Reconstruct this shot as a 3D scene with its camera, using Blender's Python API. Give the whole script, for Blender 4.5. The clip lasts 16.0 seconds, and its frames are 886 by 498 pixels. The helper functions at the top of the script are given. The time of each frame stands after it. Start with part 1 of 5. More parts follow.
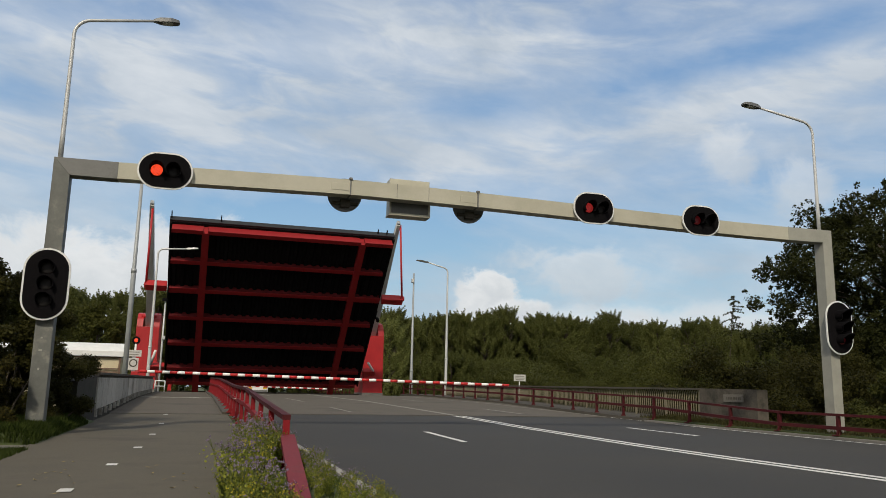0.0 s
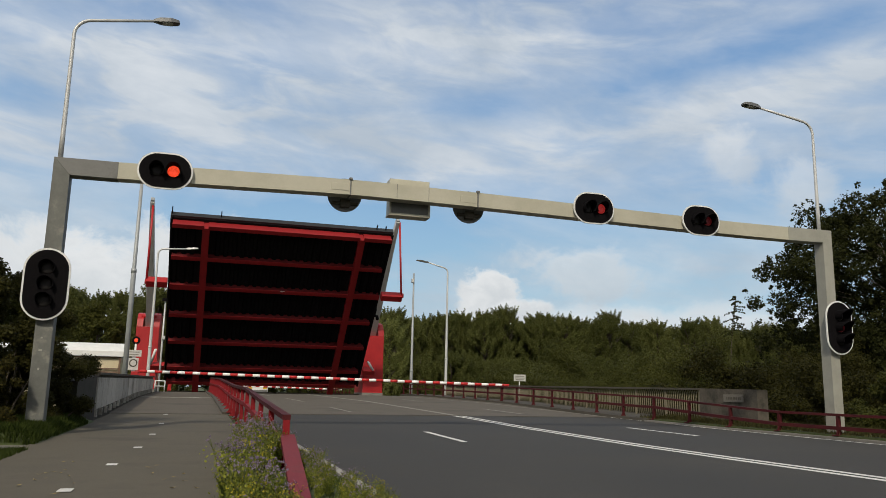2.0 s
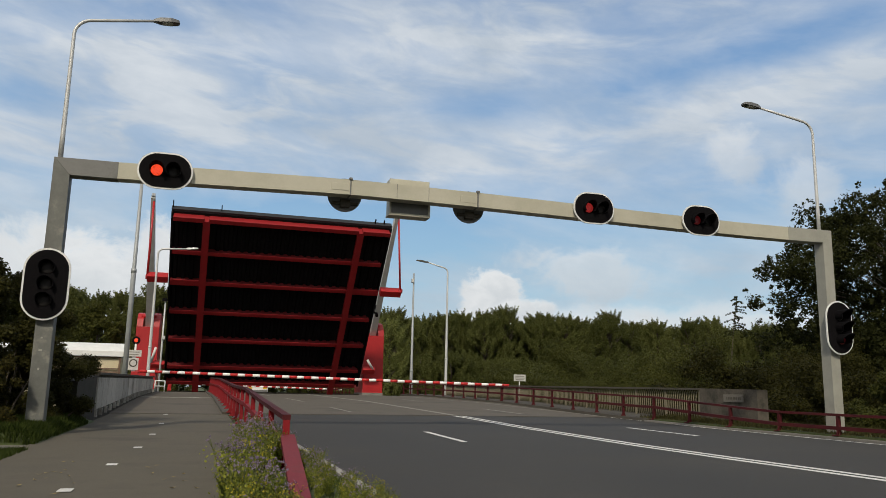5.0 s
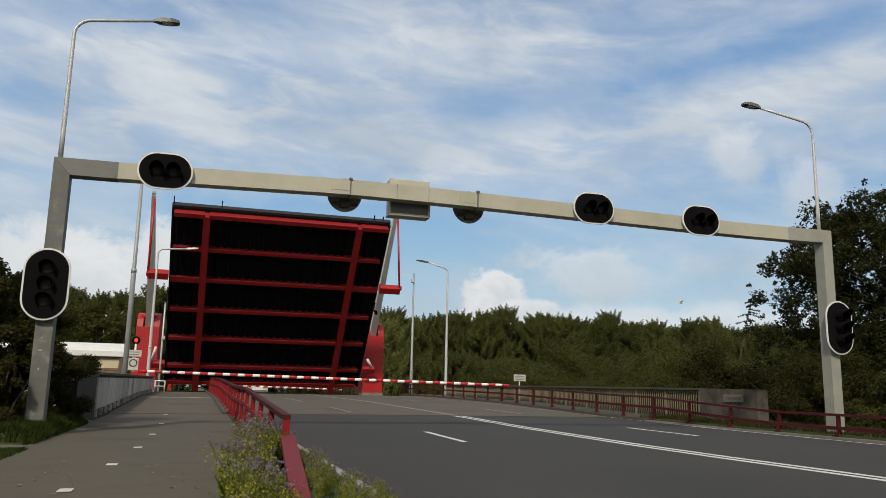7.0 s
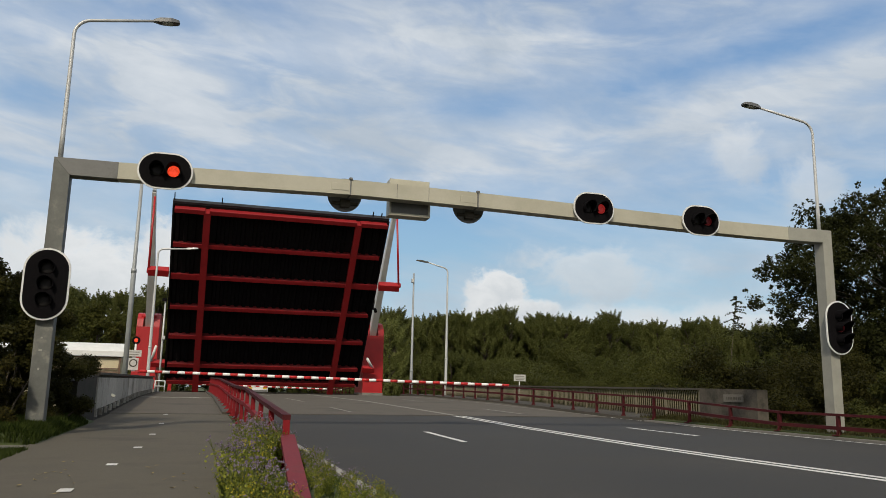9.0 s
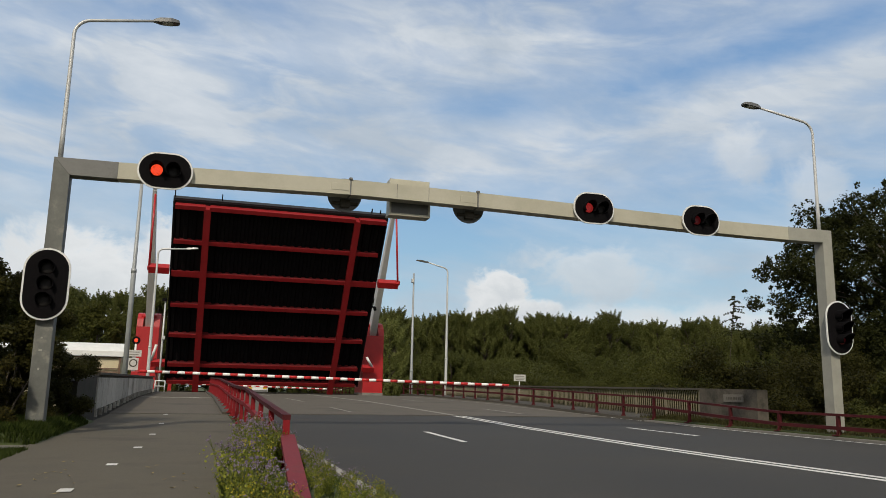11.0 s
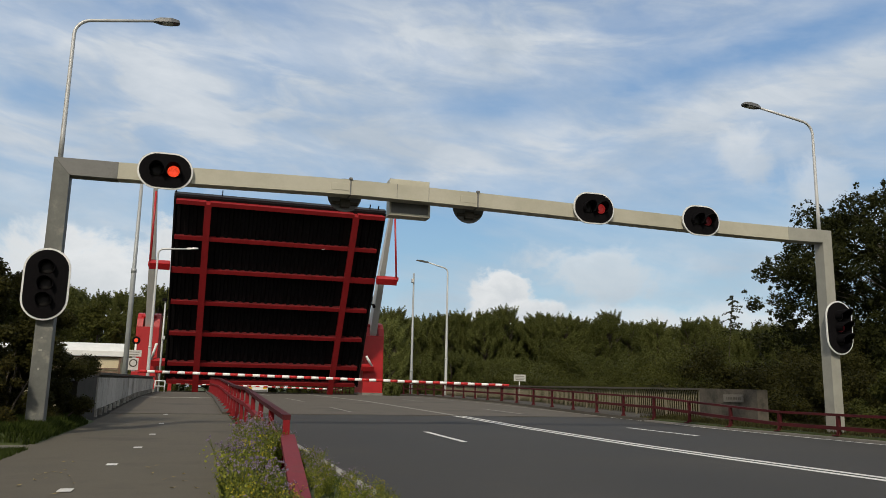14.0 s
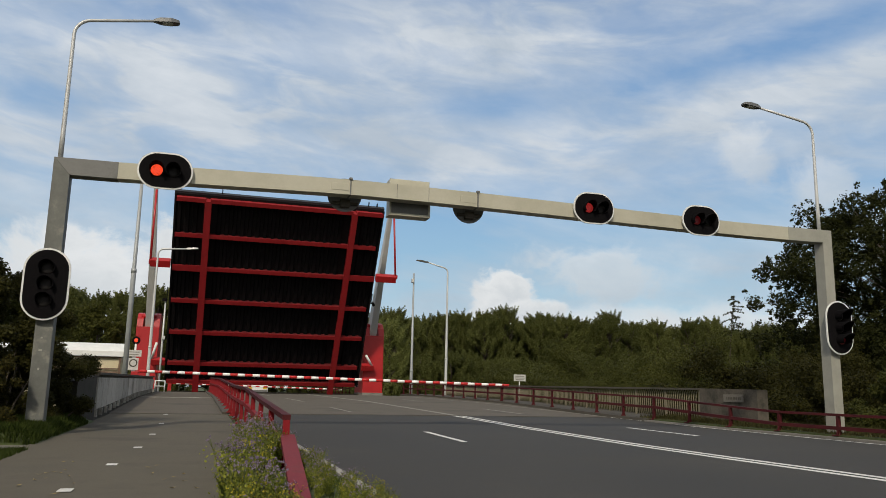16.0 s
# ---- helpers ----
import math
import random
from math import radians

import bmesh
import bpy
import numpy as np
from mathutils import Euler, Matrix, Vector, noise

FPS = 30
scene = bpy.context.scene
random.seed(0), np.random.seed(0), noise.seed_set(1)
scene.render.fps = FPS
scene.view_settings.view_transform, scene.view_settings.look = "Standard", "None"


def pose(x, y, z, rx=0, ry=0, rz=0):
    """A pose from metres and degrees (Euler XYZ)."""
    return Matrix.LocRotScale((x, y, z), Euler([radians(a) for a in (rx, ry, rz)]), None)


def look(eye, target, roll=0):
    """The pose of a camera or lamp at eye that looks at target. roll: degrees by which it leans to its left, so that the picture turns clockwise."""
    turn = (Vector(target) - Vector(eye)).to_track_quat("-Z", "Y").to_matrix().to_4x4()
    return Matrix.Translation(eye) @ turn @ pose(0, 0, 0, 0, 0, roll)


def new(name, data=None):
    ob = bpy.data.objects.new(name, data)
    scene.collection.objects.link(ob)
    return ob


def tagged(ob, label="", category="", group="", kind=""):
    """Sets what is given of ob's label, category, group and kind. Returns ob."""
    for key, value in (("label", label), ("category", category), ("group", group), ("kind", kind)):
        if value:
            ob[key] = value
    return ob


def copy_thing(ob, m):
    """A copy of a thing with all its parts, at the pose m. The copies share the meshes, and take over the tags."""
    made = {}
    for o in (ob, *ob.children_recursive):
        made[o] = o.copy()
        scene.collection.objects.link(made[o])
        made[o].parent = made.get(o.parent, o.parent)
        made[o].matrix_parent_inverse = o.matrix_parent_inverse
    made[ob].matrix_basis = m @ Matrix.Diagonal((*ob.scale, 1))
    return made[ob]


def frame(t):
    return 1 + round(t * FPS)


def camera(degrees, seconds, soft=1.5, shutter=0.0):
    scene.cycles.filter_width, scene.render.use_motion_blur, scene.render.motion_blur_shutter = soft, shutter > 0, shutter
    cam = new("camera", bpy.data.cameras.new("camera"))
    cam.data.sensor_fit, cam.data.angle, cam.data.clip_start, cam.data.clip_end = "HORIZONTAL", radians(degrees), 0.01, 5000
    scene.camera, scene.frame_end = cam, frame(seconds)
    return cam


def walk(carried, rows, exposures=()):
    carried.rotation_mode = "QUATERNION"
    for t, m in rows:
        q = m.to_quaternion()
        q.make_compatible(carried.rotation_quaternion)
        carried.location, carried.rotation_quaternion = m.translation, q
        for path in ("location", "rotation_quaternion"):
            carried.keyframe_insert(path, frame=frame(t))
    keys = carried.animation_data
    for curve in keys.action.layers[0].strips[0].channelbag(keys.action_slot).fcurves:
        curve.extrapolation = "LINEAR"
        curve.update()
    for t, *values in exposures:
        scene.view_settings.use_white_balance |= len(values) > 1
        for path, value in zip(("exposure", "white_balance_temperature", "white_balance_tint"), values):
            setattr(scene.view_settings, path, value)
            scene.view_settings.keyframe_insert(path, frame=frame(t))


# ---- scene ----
# ---- camera ----
EYE = (0.0, 0.0, 0.95)
VIEW = look(EYE, (0.2865013, 0.9412148, 0.95 + 0.1789739), 1.13)
cam = camera(59.2, 16.0, soft=0.75)
walk(cam, [(0.0, VIEW), (16.0, VIEW)])

# ---- world and sun ----
SUN_TO = Vector((-0.40, -0.80, 0.74)).normalized()
world = bpy.data.worlds.new("world")
scene.world = world
world.use_nodes = True
wn = world.node_tree
sky = wn.nodes.new("ShaderNodeTexSky")
sky.sky_type, sky.sun_disc = "NISHITA", False
sky.sun_elevation = math.asin(SUN_TO.z)
sky.sun_rotation = math.atan2(SUN_TO.x, SUN_TO.y)
sky.dust_density, sky.air_density = 2.0, 1.0
# broken cloud whitens the whole sky
veil = wn.nodes.new("ShaderNodeMix")
veil.data_type = "RGBA"
veil.inputs[0].default_value = 0.6
veil.inputs[7].default_value = (5.6, 5.4, 4.85, 1)
wn.links.new(sky.outputs[0], veil.inputs[6])
wn.links.new(veil.outputs[2], wn.nodes["Background"].inputs[0])
wn.nodes["Background"].inputs[1].default_value = 0.112
sun = new("sun", bpy.data.lights.new("sun", "SUN"))
sun.data.energy, sun.data.angle, sun.data.color = 2.4, radians(4.0), (1.0, 0.90, 0.73)
sun.matrix_world = look(SUN_TO * 80, (0, 0, 0))


# ---- materials ----
def material(name, rough=0.6, metal=0.0):
    m = bpy.data.materials.new(name)
    m.use_nodes = True
    b = m.node_tree.nodes["Principled BSDF"]
    b.inputs["Roughness"].default_value, b.inputs["Metallic"].default_value = rough, metal
    return m, m.node_tree, b


def node(nt, kind, **sets):
    n = nt.nodes.new(kind)
    for k, v in sets.items():
        n.inputs[k].default_value = v
    return n


def ramp(nt, src, stops):
    n = nt.nodes.new("ShaderNodeValToRGB")
    e = n.color_ramp.elements
    while len(e) < len(stops):
        e.new(0.5)
    for el, (p, c) in zip(e, stops):
        el.position = p
        el.color = (*c, 1) if len(c) == 3 else c
    nt.links.new(src, n.inputs[0])
    return n


def mixed(nt, fac, a, b, mode="MIX"):
    n = nt.nodes.new("ShaderNodeMix")
    n.data_type, n.blend_type = "RGBA", mode
    for s, i in ((fac, 0), (a, 6), (b, 7)):
        if hasattr(s, "links"):
            nt.links.new(s, n.inputs[i])
        elif i:
            n.inputs[i].default_value = (*s, 1)
        else:
            n.inputs[0].default_value = s
    return n.outputs[2]


def surface(name, dark, light, rough=0.6, metal=0.0, fine=60.0, coarse=1.3, bump=0.1, spread=0.5, stain=None, stain_at=(0.55, 0.7), dist=0.004, vary=0.0, spec=0.5):
    """Two-scale noise colour, a stain tone and fine relief, in object space."""
    m, nt, b = material(name, rough, metal)
    tc = nt.nodes.new("ShaderNodeTexCoord")
    b.inputs["Specular IOR Level"].default_value = spec
    n1 = node(nt, "ShaderNodeTexNoise", Scale=fine, Detail=4.0)
    n2 = node(nt, "ShaderNodeTexNoise", Scale=coarse, Detail=6.0, Roughness=0.65)
    nt.links.new(tc.outputs["Object"], n1.inputs["Vector"])
    nt.links.new(tc.outputs["Object"], n2.inputs["Vector"])
    c1 = ramp(nt, n1.outputs["Fac"], [(0.3, dark), (0.7, light)]).outputs[0]
    c2 = ramp(nt, n2.outputs["Fac"], [(0.3, dark), (0.7, light)]).outputs[0]
    col = mixed(nt, spread, c1, c2)
    if stain:
        f = ramp(nt, n2.outputs["Fac"], [(stain_at[0], (0, 0, 0)), (stain_at[1], (1, 1, 1))]).outputs[0]
        col = mixed(nt, f, col, stain)
    if vary:
        oi = nt.nodes.new("ShaderNodeObjectInfo")
        hs = nt.nodes.new("ShaderNodeHueSaturation")
        mr = nt.nodes.new("ShaderNodeMapRange")
        mr.inputs[3].default_value, mr.inputs[4].default_value = 1 - vary, 1 + vary
        nt.links.new(oi.outputs["Random"], mr.inputs[0])
        nt.links.new(mr.outputs[0], hs.inputs["Value"])
        nt.links.new(col, hs.inputs["Color"])
        col = hs.outputs[0]
    nt.links.new(col, b.inputs["Base Color"])
    rr = nt.nodes.new("ShaderNodeMapRange")
    rr.inputs[3].default_value, rr.inputs[4].default_value = max(0.02, rough - 0.12), min(1, rough + 0.12)
    nt.links.new(n2.outputs["Fac"], rr.inputs[0])
    nt.links.new(rr.outputs[0], b.inputs["Roughness"])
    if bump:
        bp = node(nt, "ShaderNodeBump", Strength=bump, Distance=dist)
        nt.links.new(n1.outputs["Fac"], bp.inputs["Height"])
        nt.links.new(bp.outputs[0], b.inputs["Normal"])
    return m


def foliage(name, dark, light, rough=0.55, tuft=0.35, speckle=1.0):
    m, nt, b = material(name, rough)
    g = nt.nodes.new("ShaderNodeNewGeometry")
    tc = nt.nodes.new("ShaderNodeTexCoord")
    n2 = node(nt, "ShaderNodeTexNoise", Scale=tuft, Detail=3.0)
    nt.links.new(tc.outputs["Object"], n2.inputs["Vector"])
    oi = nt.nodes.new("ShaderNodeObjectInfo")
    ad = nt.nodes.new("ShaderNodeMath")
    ad.operation = "ADD"
    sp = nt.nodes.new("ShaderNodeMath")
    sp.operation = "MULTIPLY_ADD"
    sp.inputs[1].default_value, sp.inputs[2].default_value = speckle, 0.5 * (1 - speckle)
    nt.links.new(g.outputs["Random Per Island"], sp.inputs[0])
    nt.links.new(sp.outputs[0], ad.inputs[0])
    nt.links.new(n2.outputs["Fac"], ad.inputs[1])
    ad2 = nt.nodes.new("ShaderNodeMath")
    ad2.operation = "MULTIPLY_ADD"
    ad2.inputs[1].default_value = 0.5
    nt.links.new(oi.outputs["Random"], ad2.inputs[0])
    nt.links.new(ad.outputs[0], ad2.inputs[2])
    c = ramp(nt, ad2.outputs[0], [(0.3, dark), (1.0, light)])
    sc = nt.nodes.new("ShaderNodeMath")
    sc.operation = "MULTIPLY"
    sc.inputs[1].default_value = 0.5
    nt.links.new(ad2.outputs[0], sc.inputs[0])
    nt.links.new(sc.outputs[0], c.inputs[0])
    nt.links.new(c.outputs[0], b.inputs["Base Color"])
    tr = nt.nodes.new("ShaderNodeBsdfTranslucent")
    nt.links.new(c.outputs[0], tr.inputs["Color"])
    mx = nt.nodes.new("ShaderNodeMixShader")
    mx.inputs[0].default_value = 0.33
    b.inputs["Specular IOR Level"].default_value = 0.1
    nt.links.new(b.outputs[0], mx.inputs[1])
    nt.links.new(tr.outputs[0], mx.inputs[2])
    nt.links.new(mx.outputs[0], nt.nodes["Material Output"].inputs[0])
    return m


def glow(name, colour, strength):
    m, nt, b = material(name, 0.4)
    b.inputs["Base Color"].default_value = (colour[0] * 0.1, colour[1] * 0.1, colour[2] * 0.1, 1)
    # many small diodes behind the lens
    tc = nt.nodes.new("ShaderNodeTexCoord")
    vo = node(nt, "ShaderNodeTexVoronoi", Scale=42.0)
    nt.links.new(tc.outputs["Object"], vo.inputs["Vector"])
    c = ramp(nt, vo.outputs["Distance"], [(0.15, tuple(min(1.0, 1.05 * v + 0.02) for v in colour)), (0.75, tuple(0.5 * v for v in colour))])
    nt.links.new(c.outputs[0], b.inputs["Emission Color"])
    b.inputs["Emission Strength"].default_value = strength
    return m


ASPHALT = surface("asphalt", (0.0228, 0.0207, 0.0183), (0.0505, 0.0465, 0.0412), 0.85, fine=90, coarse=0.45, bump=0.5, spread=0.6, stain=(0.052, 0.046, 0.038), stain_at=(0.56, 0.78))
ASPHALT_OLD = surface("asphalt_worn", (0.072, 0.061, 0.046), (0.134, 0.116, 0.090), 0.9, fine=80, coarse=0.5, bump=0.5, spread=0.6, stain=(0.060, 0.052, 0.042), stain_at=(0.5, 0.72))
PATH_ASPHALT = surface("path_asphalt", (0.067, 0.058, 0.041), (0.128, 0.112, 0.081), 0.9, fine=80, coarse=0.45, bump=0.5, spread=0.6, stain=(0.056, 0.048, 0.038), stain_at=(0.52, 0.74))
PAINT_LINE = surface("road_paint", (0.55, 0.54, 0.51), (0.80, 0.79, 0.76), 0.7, fine=40, coarse=3, bump=0.2)
PAINT_WORN = surface("worn_road_paint", (0.16, 0.145, 0.12), (0.34, 0.32, 0.28), 0.8, fine=30, coarse=1.5, bump=0.2)
CONCRETE = surface("concrete", (0.15, 0.14, 0.125), (0.27, 0.255, 0.23), 0.85, fine=30, coarse=0.9, bump=0.3, stain=(0.07, 0.07, 0.06), stain_at=(0.5, 0.75))
PANEL = surface("weathered_slab", (0.34, 0.325, 0.29), (0.54, 0.52, 0.47), 0.85, fine=18, coarse=1.4, bump=0.3, stain=(0.15, 0.135, 0.11), stain_at=(0.5, 0.72), vary=0.22)
CONCRETE_DARK = surface("mossy_concrete", (0.045, 0.040, 0.032), (0.105, 0.092, 0.074), 0.9, fine=25, coarse=1.2, bump=0.4, stain=(0.03, 0.035, 0.02), stain_at=(0.5, 0.75))
# moss tones, darkened further by painting in the overhanging bush's shade
MOSSY_SHADED = surface("shaded_mossy_concrete", (0.018, 0.016, 0.012), (0.055, 0.047, 0.036), 0.95, fine=25, coarse=1.6, bump=0.4, stain=(0.02, 0.024, 0.012), stain_at=(0.5, 0.7))
KERB_WORN = surface("worn_pale_paving", (0.11, 0.10, 0.085), (0.20, 0.185, 0.16), 0.9, fine=30, coarse=1.5, bump=0.3)
KERB_STONE = surface("kerb_concrete", (0.21, 0.20, 0.18), (0.40, 0.39, 0.36), 0.85, fine=30, coarse=2, bump=0.3)
GALV = surface("galvanised_steel", (0.125, 0.127, 0.124), (0.20, 0.202, 0.196), 0.55, 0.25, fine=25, coarse=2.2, bump=0.05, stain=(0.085, 0.084, 0.077), stain_at=(0.55, 0.8), spread=0.85)
GALV_WORN = surface("weathered_galvanised_steel", (0.100, 0.105, 0.097), (0.175, 0.18, 0.166), 0.6, 0.2, fine=25, coarse=2.6, bump=0.06, stain=(0.28, 0.27, 0.23), stain_at=(0.58, 0.74), spread=0.85)
POST_PAINT = surface("pale_grey_paint", (0.27, 0.27, 0.235), (0.37, 0.366, 0.32), 0.55, fine=25, coarse=1.6, bump=0.05, stain=(0.22, 0.21, 0.17), stain_at=(0.6, 0.9), spread=0.85)
CREAM = surface("cream_paint", (0.40, 0.385, 0.30), (0.52, 0.50, 0.41), 0.5, fine=20, coarse=1.2, bump=0.04, stain=(0.28, 0.26, 0.19), stain_at=(0.6, 0.9), spread=0.85)
POLE_GREY = surface("lamp_pole_steel", (0.48, 0.49, 0.49), (0.64, 0.65, 0.65), 0.45, 0.2, fine=20, coarse=2, bump=0.03, spread=0.85)
MAST_GREY = surface("mast_steel", (0.27, 0.29, 0.30), (0.38, 0.40, 0.41), 0.5, 0.2, fine=20, coarse=1.5, bump=0.03, spread=0.85)
LANTERN_GREY = surface("lantern_grey", (0.10, 0.105, 0.11), (0.16, 0.165, 0.17), 0.5, 0.2, fine=20, coarse=3, bump=0.02)
BLACK = surface("black_plastic", (0.005, 0.005, 0.006), (0.010, 0.009, 0.010), 0.9, fine=20, coarse=3, bump=0.03, spec=0.05)
LENS_OFF = surface("dark_lens", (0.012, 0.011, 0.011), (0.024, 0.022, 0.022), 0.5, fine=60, coarse=8, bump=0.2, spec=0.2)
WHITE = surface("white_paint", (0.66, 0.67, 0.66), (0.82, 0.83, 0.82), 0.5, fine=25, coarse=2, bump=0.03, spread=0.85)
RED = surface("red_paint", (0.33, 0.010, 0.013), (0.46, 0.018, 0.020), 0.42, fine=25, coarse=1.1, bump=0.03, stain=(0.26, 0.012, 0.013), stain_at=(0.55, 0.8), spread=0.85)
RED_RAIL_OLD = surface("faded_rail_paint", (0.046, 0.008, 0.010), (0.088, 0.012, 0.014), 0.65, spec=0.2, fine=30, coarse=1.5, bump=0.08, stain=(0.06, 0.015, 0.014), stain_at=(0.6, 0.8), spread=0.85)
RED_RAIL = surface("red_rail_paint", (0.17, 0.008, 0.012), (0.27, 0.013, 0.018), 0.55, spec=0.25, fine=30, coarse=1.5, bump=0.08, stain=(0.11, 0.02, 0.02), stain_at=(0.6, 0.8), spread=0.85)
# leaf red darker than the pylons': underside shade is put into the colour
DECK_RED = surface("shade_dimmed_red", (0.215, 0.010, 0.013), (0.325, 0.016, 0.019), 0.55, fine=25, coarse=0.9, bump=0.04, stain=(0.17, 0.014, 0.015), stain_at=(0.52, 0.75), spread=0.85, spec=0.3)
# webs darker still: the shade between the beams is put into this red
WEB_SHADE_RED = surface("shaded_web_red", (0.085, 0.012, 0.014), (0.145, 0.020, 0.022), 0.8, fine=25, coarse=0.9, bump=0.05, stain=(0.05, 0.012, 0.013), stain_at=(0.5, 0.75), spec=0.1)
NOSE_GREY = surface("bare_steel", (0.022, 0.025, 0.03), (0.045, 0.05, 0.056), 0.5, 0.4, fine=20, coarse=1, bump=0.05)
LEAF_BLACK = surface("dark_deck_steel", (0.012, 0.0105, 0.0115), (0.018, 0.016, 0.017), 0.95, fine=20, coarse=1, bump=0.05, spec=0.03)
# ribs darker than the deck: colour cancels the light on their sides
RIB_BLACK = surface("darkened_rib_steel", (0.007, 0.006, 0.0068), (0.011, 0.0097, 0.0105), 0.95, fine=20, coarse=1, bump=0.05, spec=0.02)
BEAM_GREY = surface("grey_paint", (0.46, 0.46, 0.45), (0.60, 0.60, 0.58), 0.5, fine=20, coarse=0.8, bump=0.03, spread=0.85)
DUSTY_RED = surface("dusty_red_paint", (0.14, 0.022, 0.030), (0.22, 0.036, 0.047), 0.7, fine=40, coarse=2.5, bump=0.08, stain=(0.12, 0.05, 0.05), stain_at=(0.55, 0.8), spec=0.2)
GLOW_RED = glow("red_lamp", (1.0, 0.06, 0.012), 1.25)
GLOW_SIDE = glow("red_lamp_oblique", (1.0, 0.045, 0.04), 0.30)
GLOW_FAINT = glow("red_lamp_seen_from_aside", (1.0, 0.04, 0.06), 0.022)
GLOW_DIM = glow("red_lamp_far_off_axis", (1.0, 0.04, 0.06), 0.035)
SIGN_GREY = surface("sign_back", (0.42, 0.42, 0.40), (0.6, 0.6, 0.58), 0.5, fine=25, coarse=4, bump=0.02)
BARK = surface("bark", (0.05, 0.04, 0.03), (0.12, 0.10, 0.075), 0.9, fine=18, coarse=3, bump=0.6, dist=0.02)
GROUND = surface("grassy_ground", (0.035, 0.05, 0.014), (0.075, 0.095, 0.03), 0.95, fine=14, coarse=0.7, bump=0.8, dist=0.03)
WATER = surface("canal_water", (0.01, 0.014, 0.012), (0.02, 0.026, 0.02), 0.08, fine=4, coarse=0.4, bump=0.2)
LEAVES_FAR = foliage("poplar_leaves", (0.042, 0.052, 0.014), (0.175, 0.185, 0.055), tuft=0.9, speckle=0.45)
LEAVES_PALE = foliage("pale_poplar_leaves", (0.075, 0.092, 0.024), (0.25, 0.265, 0.085), tuft=0.9, speckle=0.45)
LEAVES_MID = foliage("hedge_leaves", (0.026, 0.032, 0.008), (0.104, 0.108, 0.026), tuft=0.8, speckle=0.6)
LEAVES_DARK = foliage("dark_leaves", (0.014, 0.018, 0.005), (0.052, 0.056, 0.015), speckle=0.7)
LEAVES_BUSH = foliage("bush_leaves", (0.015, 0.016, 0.004), (0.064, 0.060, 0.013), tuft=0.8, speckle=0.7)
LEAVES_OLIVE = foliage("olive_leaves", (0.019, 0.021, 0.006), (0.080, 0.076, 0.020), tuft=1.2, speckle=0.7)
LEAVES_YELLOW = foliage("yellowing_leaves", (0.022, 0.024, 0.007), (0.105, 0.085, 0.020))
# darker copy of the grass, with the bushes' shade put into its colour
GRASS_SHADE = foliage("shaded_grass_blades", (0.026, 0.042, 0.008), (0.085, 0.115, 0.024))
GRASS = foliage("grass_blades", (0.06, 0.09, 0.015), (0.17, 0.21, 0.05))


# ---- mesh helpers ----
def box(bm, x0, x1, y0, y1, z0, z1, m=None):
    vs = [bm.verts.new((x, y, z)) for x in (x0, x1) for y in (y0, y1) for z in (z0, z1)]
    if m is not None:
        for v in vs:
            v.co = m @ v.co
    for f in ((0, 1, 3, 2), (4, 6, 7, 5), (0, 4, 5, 1), (2, 3, 7, 6), (0, 2, 6, 4), (1, 5, 7, 3)):
        bm.faces.new([vs[i] for i in f])
    return vs


def tube(bm, pts, radii, n=12, caps=True):
    """A round bar along points, with a radius at each."""
    pts = [Vector(p) for p in pts]
    rings, up = [], None
    for i, p in enumerate(pts):
        d = (pts[min(i + 1, len(pts) - 1)] - pts[max(i - 1, 0)]).normalized()
        if up is None:
            up = d.orthogonal().normalized()
        up = (up - d * up.dot(d)).normalized()
        s = d.cross(up)
        r = radii[i] if hasattr(radii, "__len__") else radii
        rings.append([bm.verts.new(p + (up * math.cos(a) + s * math.sin(a)) * r) for a in [2 * math.pi * k / n for k in range(n)]])
    for a, b in zip(rings, rings[1:]):
        for k in range(n):
            f = bm.faces.new((a[k], a[(k + 1) % n], b[(k + 1) % n], b[k]))
            f.smooth = True
    if caps:
        bm.faces.new(list(reversed(rings[0])))
        bm.faces.new(rings[-1])


def slab(bm, outline, depth, m=None):
    """Extrudes an outline in x-z from y=0 to y=depth."""
    m = m or Matrix.Identity(4)
    a = [bm.verts.new(m @ Vector((x, 0, z))) for x, z in outline]
    b = [bm.verts.new(m @ Vector((x, depth, z))) for x, z in outline]
    bm.faces.new(a)
    bm.faces.new(list(reversed(b)))
    n = len(a)
    for i in range(n):
        bm.faces.new((a[i], b[i], b[(i + 1) % n], a[(i + 1) % n]))


def stadium(w, h, n=14):
    """An outline with two half-round ends, w wide and h high."""
    r, out = min(w, h) / 2, []
    for k in range(2 * n + 2):
        a = -math.pi / 2 + math.pi * (k if k <= n else k - 1) / n
        cx = (w / 2 - r) * (1 if k <= n else -1)
        cz = (h / 2 - r)
        if w >= h:
            out.append((cx + r * math.cos(a), r * math.sin(a)))
        else:
            out.append((-r * math.sin(a), cz * (1 if k <= n else -1) + r * math.cos(a)))
    return out


def finish(bm, name, mat, bevel=0.0):
    bmesh.ops.recalc_face_normals(bm, faces=bm.faces[:])
    if bevel:
        es = [e for e in bm.edges if len(e.link_faces) == 2 and e.calc_face_angle(0) > 0.6]
        bmesh.ops.bevel(bm, geom=es, offset=bevel, segments=2, affect="EDGES", profile=0.6)
    me = bpy.data.meshes.new(name)
    bm.to_mesh(me)
    bm.free()
    me.materials.append(mat)
    return me


def part(name, bm, mat, parent=None, label="", bevel=0.0):
    ob = new(name, finish(bm, name, mat, bevel))
    ob.parent = parent
    return tagged(ob, label)


